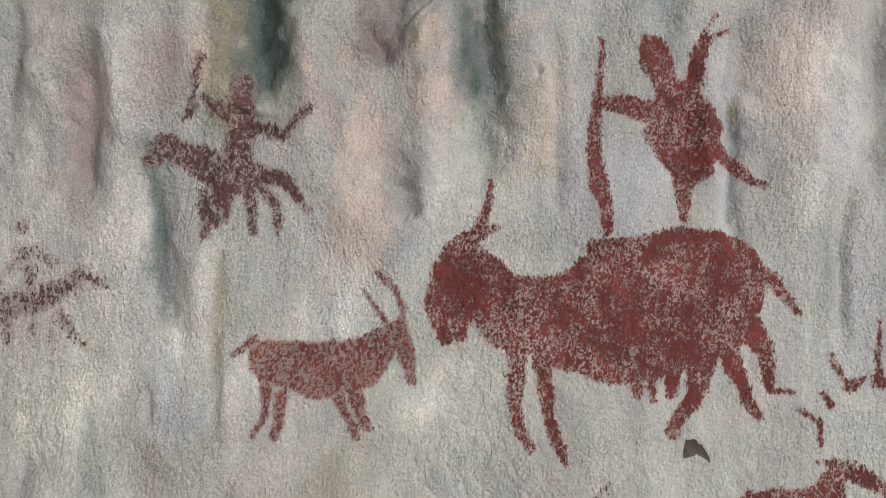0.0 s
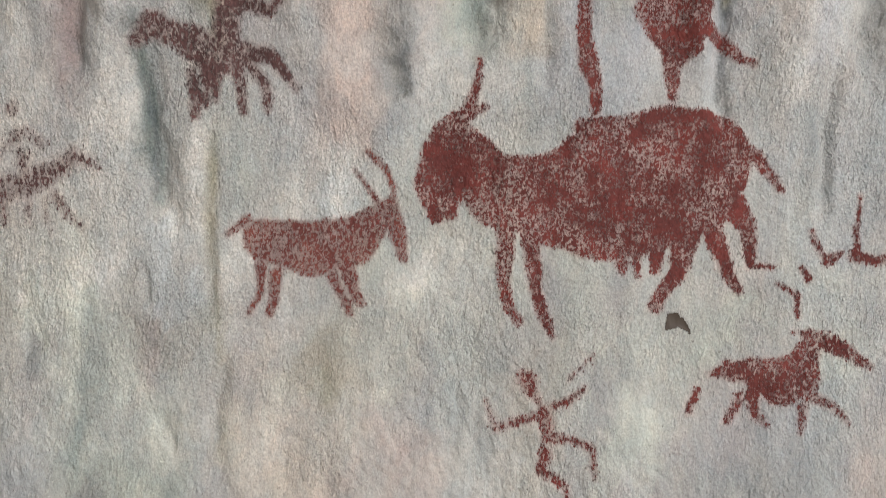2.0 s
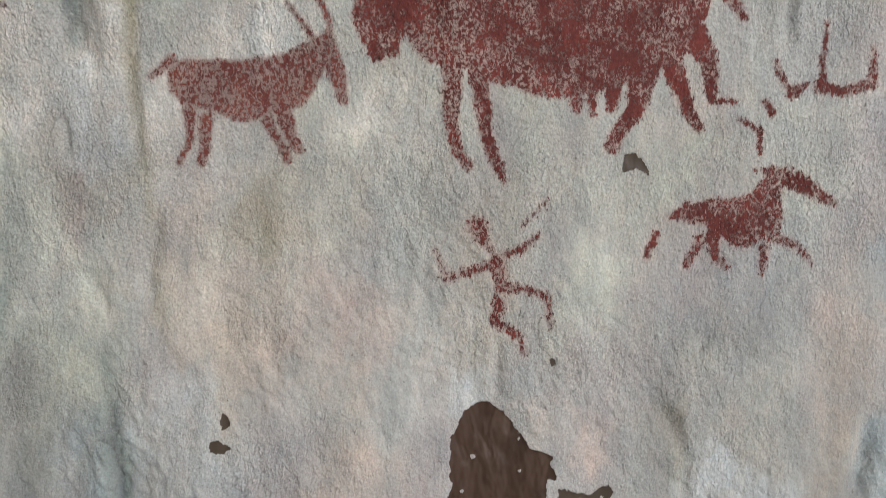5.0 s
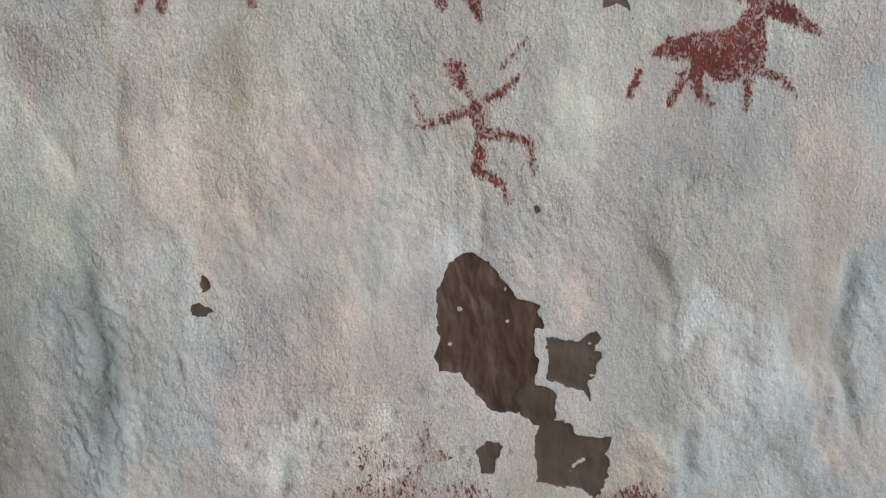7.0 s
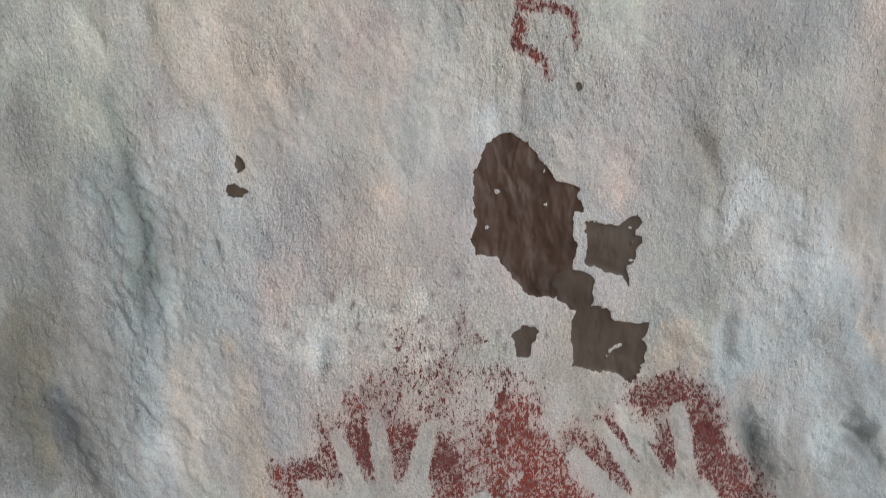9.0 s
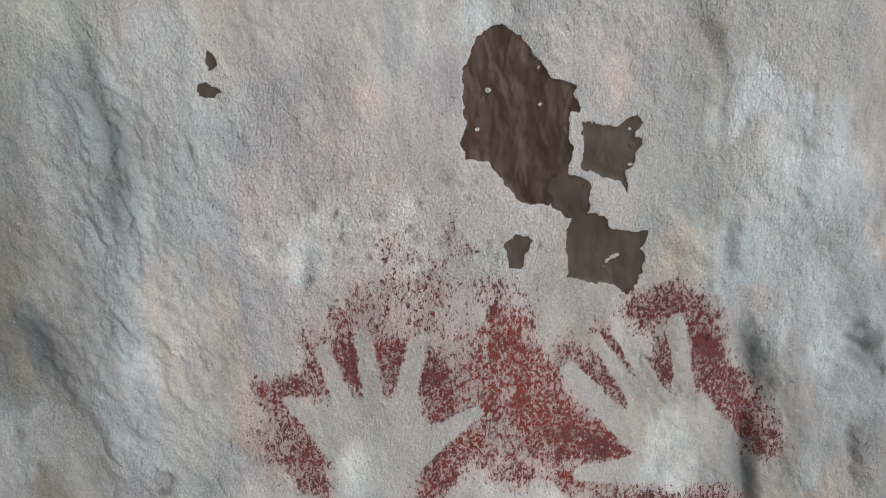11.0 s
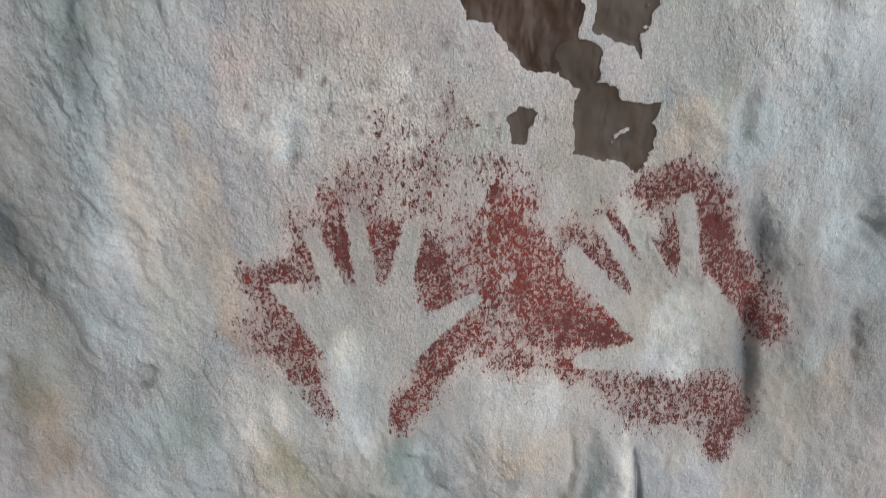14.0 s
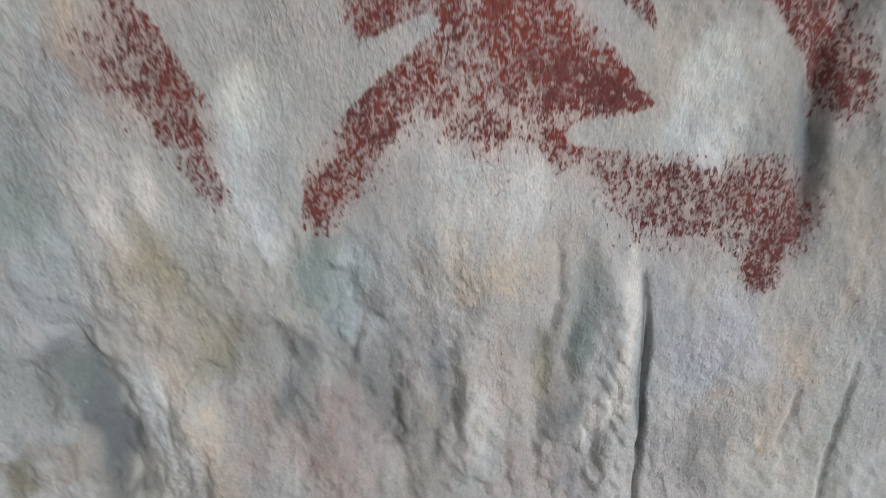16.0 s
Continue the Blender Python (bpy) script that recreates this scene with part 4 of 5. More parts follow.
wash(WHITE, 0.35, 0.0168, (-0.028, 1.650), (-0.005, 1.582))
wash(MAUVE, 0.40, 0.0050, (-0.246, 1.738), (-0.234, 1.670))
wash(SLATE, 0.60, 0.0017, (0.231, 1.336))
wash(SLATE, 0.60, 0.0046, (-0.108, 0.958), (-0.104, 0.951))
wash(BLUEWHITE, 0.35, 0.0210, (-0.089, 1.305), (-0.039, 1.245))
wash(PINK, 0.20, 0.0168, (0.189, 1.290), (0.207, 1.256))
wash(MAUVEDARK, 0.55, 0.0084, (-0.017, 1.803), (-0.006, 1.788), (0.004, 1.777))
wash(CREAM, 0.50, 0.0076, (0.022, 1.805), (0.034, 1.794))
wash(TEAL, 0.50, 0.0101, (0.066, 1.828), (0.072, 1.796), (0.077, 1.768))
wash(TEALGREY, 0.35, 0.0101, (0.076, 1.755), (0.082, 1.717))
wash(TEAL, 0.55, 0.0160, (-0.089, 1.823), (-0.093, 1.788), (-0.096, 1.759))
wash(MAUVE, 0.50, 0.0059, (-0.248, 1.759), (-0.242, 1.713), (-0.233, 1.657))
wash(SLATEGREY, 0.50, 0.0067, (-0.293, 1.802), (-0.291, 1.758))
wash(SLATEGREY, 0.40, 0.0042, (-0.265, 1.725), (-0.261, 1.665))
wash(MAUVE, 0.30, 0.0059, (-0.171, 1.798), (-0.162, 1.751))
wash(SLATEGREY, 0.35, 0.0050, (0.133, 1.803), (0.148, 1.701))
wash(SLATEGREY, 0.40, 0.0126, (0.222, 1.842), (0.221, 1.800))
wash(SLATEGREY, 0.35, 0.0084, (0.286, 1.841), (0.282, 1.784))
wash(OLIVE, 0.35, 0.0034, (0.278, 1.775), (0.283, 1.749))
wash(TAN, 0.30, 0.0126, (0.125, 1.760), (0.131, 1.708))
wash(PINK, 0.30, 0.0101, (-0.015, 1.729), (-0.004, 1.661))
wash(LILAC, 0.35, 0.0109, (0.352, 1.786), (0.359, 1.714))
wash(SLATEGREY, 0.35, 0.0067, (0.015, 1.706), (0.023, 1.654))
wash(MAUVE, 0.28, 0.0101, (-0.158, 1.480), (-0.156, 1.399))
wash(OLIVE, 0.35, 0.0084, (-0.021, 1.464), (-0.013, 1.401))
wash(TEALGREY, 0.35, 0.0101, (-0.210, 1.471), (-0.202, 1.413), (-0.212, 1.349))
wash(GREEN, 0.45, 0.0168, (-0.162, 1.358), (-0.140, 1.301))
wash(SLATEGREY, 0.40, 0.0076, (-0.258, 1.445), (-0.251, 1.409))
wash(BLUEWHITE, 0.30, 0.0126, (-0.131, 1.521), (-0.124, 1.478))
wash(OLIVEDARK, 0.50, 0.0124, (-0.101, 0.748), (-0.094, 0.717))
wash(SLATE, 0.45, 0.0081, (-0.043, 0.739), (-0.036, 0.712))
wash(TEALGREY, 0.35, 0.0093, (-0.059, 0.816), (-0.066, 0.779))
wash(SLATEGREY, 0.35, 0.0093, (0.071, 0.810), (0.085, 0.756))
wash(SLATEGREY, 0.35, 0.0093, (0.311, 0.760), (0.342, 0.736))
wash(LILAC, 0.30, 0.0124, (0.316, 0.851), (0.333, 0.807))
wash(SLATEGREY, 0.20, 0.0210, (0.019, 1.490), (0.036, 1.442))
wash(SLATEGREY, 0.20, 0.0126, (-0.038, 1.476), (-0.030, 1.432))
wash(SLATEGREY, 0.35, 0.0143, (-0.203, 1.038), (-0.196, 0.972))

# dark flecks left in the rough plaster above the sprayed red
FLECKS = random.Random(5)
for _ in range(70):
    across, up = FLECKS.gauss(0.085, 0.055), FLECKS.gauss(1.150, 0.022)
    wash(MAUVEDARK, FLECKS.uniform(0.25, 0.6), FLECKS.uniform(0.0011, 0.0021), (across, up))

SURFACE = DEPTH - HEIGHT
NEXT_U = np.gradient(SURFACE, axis=0) / np.gradient(U, axis=0)
NEXT_V = np.gradient(SURFACE, axis=1) / np.gradient(V, axis=1)


def sheet(name, keep, raise_by, mat, colours=None, cover=None, warm=None):
    """The part of the wall's surface where keep is set, as one mesh."""
    used = np.zeros(U.shape, bool)
    for a in (slice(None, -1), slice(1, None)):
        for b in (slice(None, -1), slice(1, None)):
            used[a, b] |= keep
    number = np.full(U.shape, -1)
    number[used] = np.arange(used.sum())
    faces = np.stack([number[:-1, :-1][keep], number[1:, :-1][keep], number[1:, 1:][keep], number[:-1, 1:][keep]], 1)
    scale = raise_by / np.sqrt(1 + NEXT_U[used] ** 2 + NEXT_V[used] ** 2)
    spots = np.stack([U[used] + NEXT_U[used] * scale, SURFACE[used] - scale, V[used] + NEXT_V[used] * scale], 1)
    mesh = bpy.data.meshes.new(name)
    mesh.vertices.add(len(spots))
    mesh.vertices.foreach_set("co", spots.ravel())
    mesh.loops.add(faces.size)
    mesh.loops.foreach_set("vertex_index", faces.ravel().astype(np.int32))
    mesh.polygons.add(len(faces))
    mesh.polygons.foreach_set("loop_start", np.arange(0, faces.size, 4, dtype=np.int32))
    mesh.polygons.foreach_set("use_smooth", np.ones(len(faces), bool))
    mesh.update(calc_edges=True)
    mesh.attributes.new("worked", "FLOAT", "POINT").data.foreach_set("value", WORKED[used])
    if colours is not None:
        rgba = np.concatenate([colours[used], np.ones((len(spots), 1))], 1)
        mesh.attributes.new("tint", "FLOAT_COLOR", "POINT").data.foreach_set("color", rgba.ravel())
    if cover is not None:
        mesh.attributes.new("cover", "FLOAT", "POINT").data.foreach_set("value", cover[used])
    if warm is not None:
        mesh.attributes.new("warm", "FLOAT", "POINT").data.foreach_set("value", warm[used])
    mesh.materials.append(mat)
    return new(name, mesh)


def kept(cover):
    high = cover > -0.45
    return high[:-1, :-1] | high[1:, :-1] | high[1:, 1:] | high[:-1, 1:]


PENDING, LAYERS = [], []
STROKES, SPRAYS, MASKS = [], [], []


def stroke(*points):
    """One brush stroke of the next figure: across, up and half width at each bend."""
    STROKES.append(list(points))


def spray(strength, heat, *points):
    SPRAYS.append((strength, heat, list(points)))


def mask(*points):
    MASKS.append(list(points))


def stain(w, cover):
    """Thin pigment soaked into the plaster under a painted place."""
    TINT[w] += (0.55 * np.clip(cover, 0, 1))[..., None] * (np.array((0.600, 0.450, 0.405)) - TINT[w])


def painted(name, label, category, style):
    """A figure brushed on the wall in the strokes given since the last one."""
    strokes = STROKES.copy()
    STROKES.clear()
    soft, most = style.get("soft", 0.006), style.get("cover", 0.95)
    points = [p for s in strokes for p in s]
    w = window_of(points, max(p[2] for p in points) + 0.02)
    u, v = WARP_U[w] * 0.3 + U[w] * 0.7, WARP_V[w] * 0.2 + V[w] * 0.8
    each = [reach_to(u, v, s) for s in strokes]
    d = np.min(each, axis=0)
    cover = np.full(U.shape, -1.0)
    raw = np.clip(0.5 - d / soft, -0.6, 1)
    cover[w] = np.where(raw > -0.55, most * raw, -1)
    LAYERS.append(name)
    lift = 0.00008 + 0.00005 * (len(LAYERS) % 5)
    stain(w, cover[w])
    paint, names = PIGMENTS[style.get("pigment", "red")], style.get("parts", "").split()
    if not names:
        return tagged(sheet(name, kept(cover), lift, paint, cover=cover), label, category, "paintings on the rock wall")
    figure = tagged(new(name), label, category, "paintings on the rock wall")
    owner = np.full(U.shape, -1)
    owner[w] = np.argmin(each, axis=0)
    for part_name in dict.fromkeys(n if n.endswith("+") else "%s %d" % (n, k) for k, n in enumerate(names)):
        mine = [k for k, n in enumerate(names) if n == part_name or "%s %d" % (n, k) == part_name]
        piece = sheet(part_name.strip("+").split()[0], kept(cover) & np.isin(owner[:-1, :-1], mine), lift, paint, cover=cover)
        piece.parent = figure
    return figure


def stencil(name, label, clouds_of_red=SPRAYS, bare_shapes=MASKS):
    """Pigment blown round a pattern held to the wall, which stays bare."""
    points = [p for _, _, s in clouds_of_red for p in s]
    w = window_of(points, 0.06)
    u, v = WARP_U[w] * 0.4 + U[w] * 0.6, WARP_V[w] * 0.4 + V[w] * 0.6
    red, tone, weight = np.full(u.shape, -1.0), np.zeros(u.shape), np.full(u.shape, 1e-6)
    for strength, heat, s in clouds_of_red:
        near = reach_to(u, v, s)
        red = np.maximum(red, 0.80 * strength * np.clip(0.60 - near / 0.020, -0.7, 1))
        pull = np.exp(-np.clip(near + 0.01, 0, 1) / 0.012)
        tone, weight = tone + pull * heat, weight + pull
    warm = np.zeros(U.shape)
    warm[w] = tone / weight
    d = np.min([reach_to(U[w], V[w], s) for s in bare_shapes], axis=0)
    cover = np.full(U.shape, -1.0)
    cover[w] = np.minimum(red, np.clip(0.2 + d / 0.005, -1, 2))
    stain(w, cover[w])
    whole = tagged(new(name), label, "rock painting", "paintings on the rock wall")
    for side in (U < 0.5 * (min(p[0] for p in points) + max(p[0] for p in points)) + 0.005, U >= 0.5 * (min(p[0] for p in points) + max(p[0] for p in points)) + 0.005):
        sheet("palm_print", kept(cover) & side[:-1, :-1], 0.0001, PIGMENTS["sprayed"], cover=cover, warm=warm).parent = whole


SETTLE = 0.75


def smooth_of(field):
    """A field blurred over a few steps of the lattice."""
    for _ in range(12):
        edge = np.pad(field, 1, mode="edge")
        field = (edge[:-2, 1:-1] + edge[2:, 1:-1] + edge[1:-1, :-2] + edge[1:-1, 2:] + 2 * field) / 6
    return field


def bare_patch(label, edge, crumbs, step=0.0011):
    """A place where the plaster has come away: a shallow step down to the smooth brown undercoat."""
    w = window_of(edge, 0.02)
    d = outline(WARP_U[w] * 0.15 + U[w] * 0.85, V[w], edge)
    d = d + 0.0012 * clouds(U[w], V[w], 120, 3, 101) + 0.0003 - 0.0036 * np.clip(np.abs(clouds(U[w], V[w], 95, 1, 105)) - 0.25, 0, 1)
    for a, b, r in crumbs:
        d = np.maximum(d, r - np.hypot(U[w] - a, V[w] - b))
    SURFACE[w] += step * np.clip(0.5 - d / 0.0016, 0, 1)
    cover = np.full(U.shape, -1.0)
    cover[w] = np.clip(0.5 - d / 0.003, -0.6, 1)
    PENDING.append((label, cover))
    SURFACE[w] -= np.where(d < 0, SETTLE * (SURFACE[w] - smooth_of(SURFACE[w])), 0)


# ---- paintings and bare patches ----
stroke((0.113, 1.596, 0.0268), (0.156, 1.591, 0.0371), (0.200, 1.599, 0.0545), (0.249, 1.618, 0.0550), (0.271, 1.631, 0.0416), (0.283, 1.605, 0.0232))
stroke((0.111, 1.591, 0.0259), (0.089, 1.614, 0.0232), (0.073, 1.630, 0.0197))
stroke((0.064, 1.618, 0.0169), (0.053, 1.595, 0.0111), (0.064, 1.570, 0.0054))
stroke((0.071, 1.597, 0.0125), (0.073, 1.574, 0.0049))
stroke((0.082, 1.653, 0.0063), (0.088, 1.674, 0.0031), (0.089, 1.696, 0.0022))
stroke((0.072, 1.646, 0.0071), (0.096, 1.659, 0.0027))
stroke((0.118, 1.574, 0.0089), (0.119, 1.526, 0.0049), (0.125, 1.504, 0.0045))
stroke((0.126, 1.501, 0.0027), (0.135, 1.492, 0.0035))
stroke((0.137, 1.567, 0.0080), (0.144, 1.523, 0.0054), (0.152, 1.502, 0.0049), (0.163, 1.482, 0.0022))
stroke((0.215, 1.542, 0.0053), (0.216, 1.536, 0.0027))
stroke((0.226, 1.548, 0.0040), (0.229, 1.534, 0.0013))
stroke((0.243, 1.553, 0.0071), (0.242, 1.540, 0.0031))
stroke((0.265, 1.568, 0.0124), (0.262, 1.542, 0.0066), (0.248, 1.521, 0.0058), (0.245, 1.512, 0.0062))
stroke((0.284, 1.583, 0.0097), (0.296, 1.558, 0.0058), (0.304, 1.539, 0.0044), (0.312, 1.530, 0.0031))
stroke((0.301, 1.600, 0.0106), (0.315, 1.581, 0.0071), (0.319, 1.560, 0.0053), (0.319, 1.551, 0.0027), (0.336, 1.550, 0.0022))
stroke((0.297, 1.644, 0.0088), (0.316, 1.639, 0.0053), (0.331, 1.622, 0.0044), (0.338, 1.613, 0.0022))
stroke((0.174, 1.650, 0.0054), (0.201, 1.650, 0.0108))
painted("painted_goat", "large dark red painted goat with a stippled coat", "rock painting", dict(soft=0.0055, parts="body neck muzzle chin horn ear leg hoof leg udder udder udder leg leg leg tail back"))

stroke((-0.073, 1.541, 0.0170), (-0.036, 1.535, 0.0223), (-0.001, 1.546, 0.0187), (0.012, 1.561, 0.0125))
stroke((0.011, 1.557, 0.0133), (0.024, 1.571, 0.0098), (0.035, 1.549, 0.0071), (0.039, 1.535, 0.0040))
stroke((0.015, 1.574, 0.0036), (0.006, 1.589, 0.0018), (-0.003, 1.600, 0.0013))
stroke((0.029, 1.571, 0.0036), (0.027, 1.591, 0.0022), (0.019, 1.605, 0.0022), (0.006, 1.617, 0.0013))
stroke((-0.075, 1.519, 0.0056), (-0.073, 1.497, 0.0030), (-0.082, 1.481, 0.0022))
stroke((-0.063, 1.515, 0.0050), (-0.061, 1.494, 0.0030), (-0.064, 1.482, 0.0032))
stroke((-0.017, 1.515, 0.0056), (-0.007, 1.500, 0.0034), (-0.001, 1.488, 0.0030))
stroke((-0.006, 1.524, 0.0075), (0.002, 1.503, 0.0040), (0.008, 1.496, 0.0018))
stroke((-0.087, 1.555, 0.0045), (-0.102, 1.544, 0.0022))
painted("painted_kid", "small reddish painted goat with curved horns", "rock painting", dict(soft=0.0055, cover=0.76, pigment="thin", parts="body head horn horn leg leg leg leg tail"))

stroke((0.211, 1.809, 0.0126), (0.214, 1.800, 0.0132), (0.217, 1.795, 0.0090), (0.225, 1.783, 0.0108))
stroke((0.233, 1.768, 0.0185), (0.246, 1.748, 0.0220), (0.246, 1.724, 0.0176), (0.243, 1.709, 0.0088))
stroke((0.219, 1.745, 0.0118), (0.235, 1.726, 0.0118))
stroke((0.244, 1.781, 0.0071), (0.246, 1.808, 0.0059), (0.250, 1.822, 0.0043))
stroke((0.249, 1.824, 0.0023), (0.257, 1.842, 0.0012))
stroke((0.252, 1.823, 0.0020), (0.267, 1.828, 0.0012))
stroke((0.225, 1.758, 0.0109), (0.193, 1.763, 0.0081), (0.168, 1.762, 0.0041))
stroke((0.241, 1.709, 0.0077), (0.244, 1.679, 0.0034))
stroke((0.258, 1.732, 0.0079), (0.279, 1.729, 0.0051), (0.296, 1.713, 0.0035), (0.307, 1.710, 0.0028))
painted("painted_figure", "dark red painted figure with raised arm", "rock painting", dict(soft=0.0055))

stroke((0.169, 1.810, 0.0014), (0.170, 1.777, 0.0023), (0.168, 1.755, 0.0036), (0.171, 1.720, 0.0050), (0.175, 1.701, 0.0082), (0.182, 1.682, 0.0050), (0.185, 1.663, 0.0036))
painted("painted_staff", "long red painted staff with a swollen foot", "rock painting", dict(soft=0.0055))

stroke((-0.141, 1.691, 0.0126), (-0.118, 1.681, 0.0144), (-0.096, 1.683, 0.0099), (-0.072, 1.685, 0.0041), (-0.062, 1.673, 0.0036), (-0.051, 1.660, 0.0023))
stroke((-0.141, 1.691, 0.0099), (-0.170, 1.702, 0.0099), (-0.184, 1.689, 0.0036))
stroke((-0.138, 1.667, 0.0054), (-0.132, 1.634, 0.0027))
stroke((-0.125, 1.668, 0.0063), (-0.126, 1.644, 0.0032))
stroke((-0.118, 1.669, 0.0063), (-0.118, 1.649, 0.0027))
stroke((-0.100, 1.674, 0.0054), (-0.095, 1.642, 0.0027))
stroke((-0.087, 1.675, 0.0045), (-0.077, 1.661, 0.0040), (-0.076, 1.644, 0.0022))
stroke((-0.112, 1.753, 0.0080), (-0.111, 1.742, 0.0080))
stroke((-0.111, 1.738, 0.0098), (-0.108, 1.712, 0.0105), (-0.108, 1.691, 0.0100))
stroke((-0.099, 1.722, 0.0052), (-0.075, 1.715, 0.0042), (-0.053, 1.735, 0.0021))
stroke((-0.120, 1.728, 0.0050), (-0.131, 1.732, 0.0050), (-0.141, 1.739, 0.0022))
stroke((-0.149, 1.733, 0.0037), (-0.155, 1.723, 0.0018))
stroke((-0.142, 1.769, 0.0024), (-0.145, 1.753, 0.0028), (-0.150, 1.735, 0.0020))
painted("painted_rider", "faded purplish painted rider with a spear", "rock painting", dict(soft=0.007, cover=0.84, pigment="mauve", parts="body head leg leg leg leg leg rider+ rider+ rider+ rider+ rider+ spear"))

stroke((-0.286, 1.630, 0.0056))
stroke((-0.304, 1.590, 0.0036), (-0.292, 1.602, 0.0036), (-0.274, 1.615, 0.0042), (-0.260, 1.605, 0.0021))
stroke((-0.312, 1.565, 0.0115), (-0.271, 1.570, 0.0115), (-0.252, 1.580, 0.0100), (-0.233, 1.596, 0.0073), (-0.213, 1.588, 0.0026))
stroke((-0.281, 1.597, 0.0051), (-0.272, 1.574, 0.0071))
stroke((-0.246, 1.562, 0.0068), (-0.223, 1.540, 0.0019))
stroke((-0.270, 1.561, 0.0050), (-0.268, 1.541, 0.0020))
stroke((-0.255, 1.557, 0.0044), (-0.248, 1.533, 0.0020))
stroke((-0.295, 1.559, 0.0051), (-0.291, 1.541, 0.0021))
painted("painted_animal", "very faded mauve painted animal on pale rock", "rock painting", dict(soft=0.011, cover=0.58, pigment="mauve", parts="ear back body neck leg leg leg leg"))

stroke((0.364, 1.583, 0.0018), (0.372, 1.563, 0.0026), (0.377, 1.558, 0.0049), (0.387, 1.565, 0.0022))
painted("painted_stroke", "short dark red painted forked stroke", "rock painting", dict(soft=0.0045, cover=0.86))

stroke((0.399, 1.612, 0.0017), (0.400, 1.570, 0.0026), (0.398, 1.563, 0.0048), (0.416, 1.560, 0.0035), (0.436, 1.568, 0.0039), (0.437, 1.594, 0.0017))
painted("painted_stroke", "tall dark red painted stroke with a long foot", "rock painting", dict(soft=0.0045, cover=0.86))

stroke((0.359, 1.550, 0.0022), (0.364, 1.543, 0.0035))
painted("painted_stroke", "small dark red painted dab of pigment", "rock painting", dict(soft=0.0045, cover=0.86))

stroke((0.342, 1.535, 0.0018), (0.358, 1.528, 0.0027))
painted("painted_stroke", "small dark red painted slanting stroke", "rock painting", dict(soft=0.0045, cover=0.86))

stroke((0.358, 1.528, 0.0026), (0.360, 1.512, 0.0013))
painted("painted_stroke", "short dark red painted upright dab", "rock painting", dict(soft=0.0045, cover=0.86))

stroke((0.368, 1.497, 0.0057), (0.388, 1.491, 0.0074), (0.409, 1.481, 0.0045), (0.418, 1.477, 0.0025))
stroke((0.356, 1.499, 0.0012), (0.384, 1.501, 0.0012))
stroke((0.301, 1.464, 0.0050), (0.324, 1.465, 0.0117), (0.350, 1.459, 0.0197), (0.362, 1.466, 0.0176), (0.369, 1.484, 0.0101))
stroke((0.305, 1.467, 0.0059), (0.292, 1.460, 0.0021))
stroke((0.328, 1.446, 0.0075), (0.331, 1.430, 0.0038), (0.339, 1.423, 0.0021))
stroke((0.317, 1.444, 0.0038), (0.310, 1.424, 0.0029))
stroke((0.368, 1.439, 0.0045), (0.367, 1.420, 0.0016))
stroke((0.371, 1.449, 0.0049), (0.388, 1.443, 0.0037), (0.401, 1.432, 0.0016))
stroke((0.284, 1.447, 0.0025), (0.278, 1.429, 0.0034))
painted("painted_horse", "maroon painted horse trotting with lowered tail", "rock painting", dict(soft=0.0055, cover=0.82, parts="head ear body rump leg leg leg leg tail"))

stroke((0.145, 1.445, 0.0080), (0.147, 1.438, 0.0059), (0.154, 1.427, 0.0034))
stroke((0.158, 1.420, 0.0068), (0.164, 1.409, 0.0072), (0.165, 1.398, 0.0055))
stroke((0.153, 1.415, 0.0042), (0.136, 1.411, 0.0038), (0.123, 1.405, 0.0034), (0.119, 1.414, 0.0030), (0.114, 1.427, 0.0017))
stroke((0.166, 1.425, 0.0034), (0.180, 1.432, 0.0034), (0.191, 1.442, 0.0030))
stroke((0.179, 1.450, 0.0017), (0.196, 1.468, 0.0013))
stroke((0.166, 1.398, 0.0051), (0.181, 1.400, 0.0038), (0.201, 1.395, 0.0034), (0.205, 1.370, 0.0026))
stroke((0.165, 1.387, 0.0047), (0.162, 1.370, 0.0043), (0.182, 1.360, 0.0026), (0.185, 1.350, 0.0030))
painted("painted_dancer", "small red painted stick figure dancing with a spear", "rock painting", dict(soft=0.0060, cover=0.68))

spray(0.86, -0.02, (-0.016, 1.029, 0.0145), (0.001, 0.993, 0.0145), (0.019, 0.958, 0.0100), (0.031, 0.921, 0.0060))
spray(0.72, -0.02, (-0.013, 0.988, 0.0176), (0.008, 0.953, 0.0088))
spray(0.30, -0.06, (0.090, 1.134, 0.0245), (0.127, 1.151, 0.0163))
spray(0.46, -0.02, (-0.029, 0.998, 0.0130), (-0.009, 0.968, 0.0130))
spray(0.78, -0.02, (0.008, 1.036, 0.0146), (0.023, 1.045, 0.0214))
spray(1.15, -0.06, (0.109, 1.055, 0.0138), (0.118, 1.017, 0.0121))
spray(0.56, 0.02, (0.022, 1.073, 0.0168), (0.056, 1.091, 0.0168), (0.086, 1.095, 0.0168), (0.120, 1.073, 0.0252), (0.125, 1.027, 0.0252))
spray(1.0, -0.06, (0.047, 1.055, 0.0256), (0.081, 1.055, 0.0256))
spray(0.38, 0.02, (0.065, 1.104, 0.0249), (0.115, 1.104, 0.0249), (0.157, 1.100, 0.0249))
spray(0.72, 0.30, (0.159, 1.064, 0.0302), (0.178, 1.027, 0.0345), (0.157, 0.993, 0.0259))
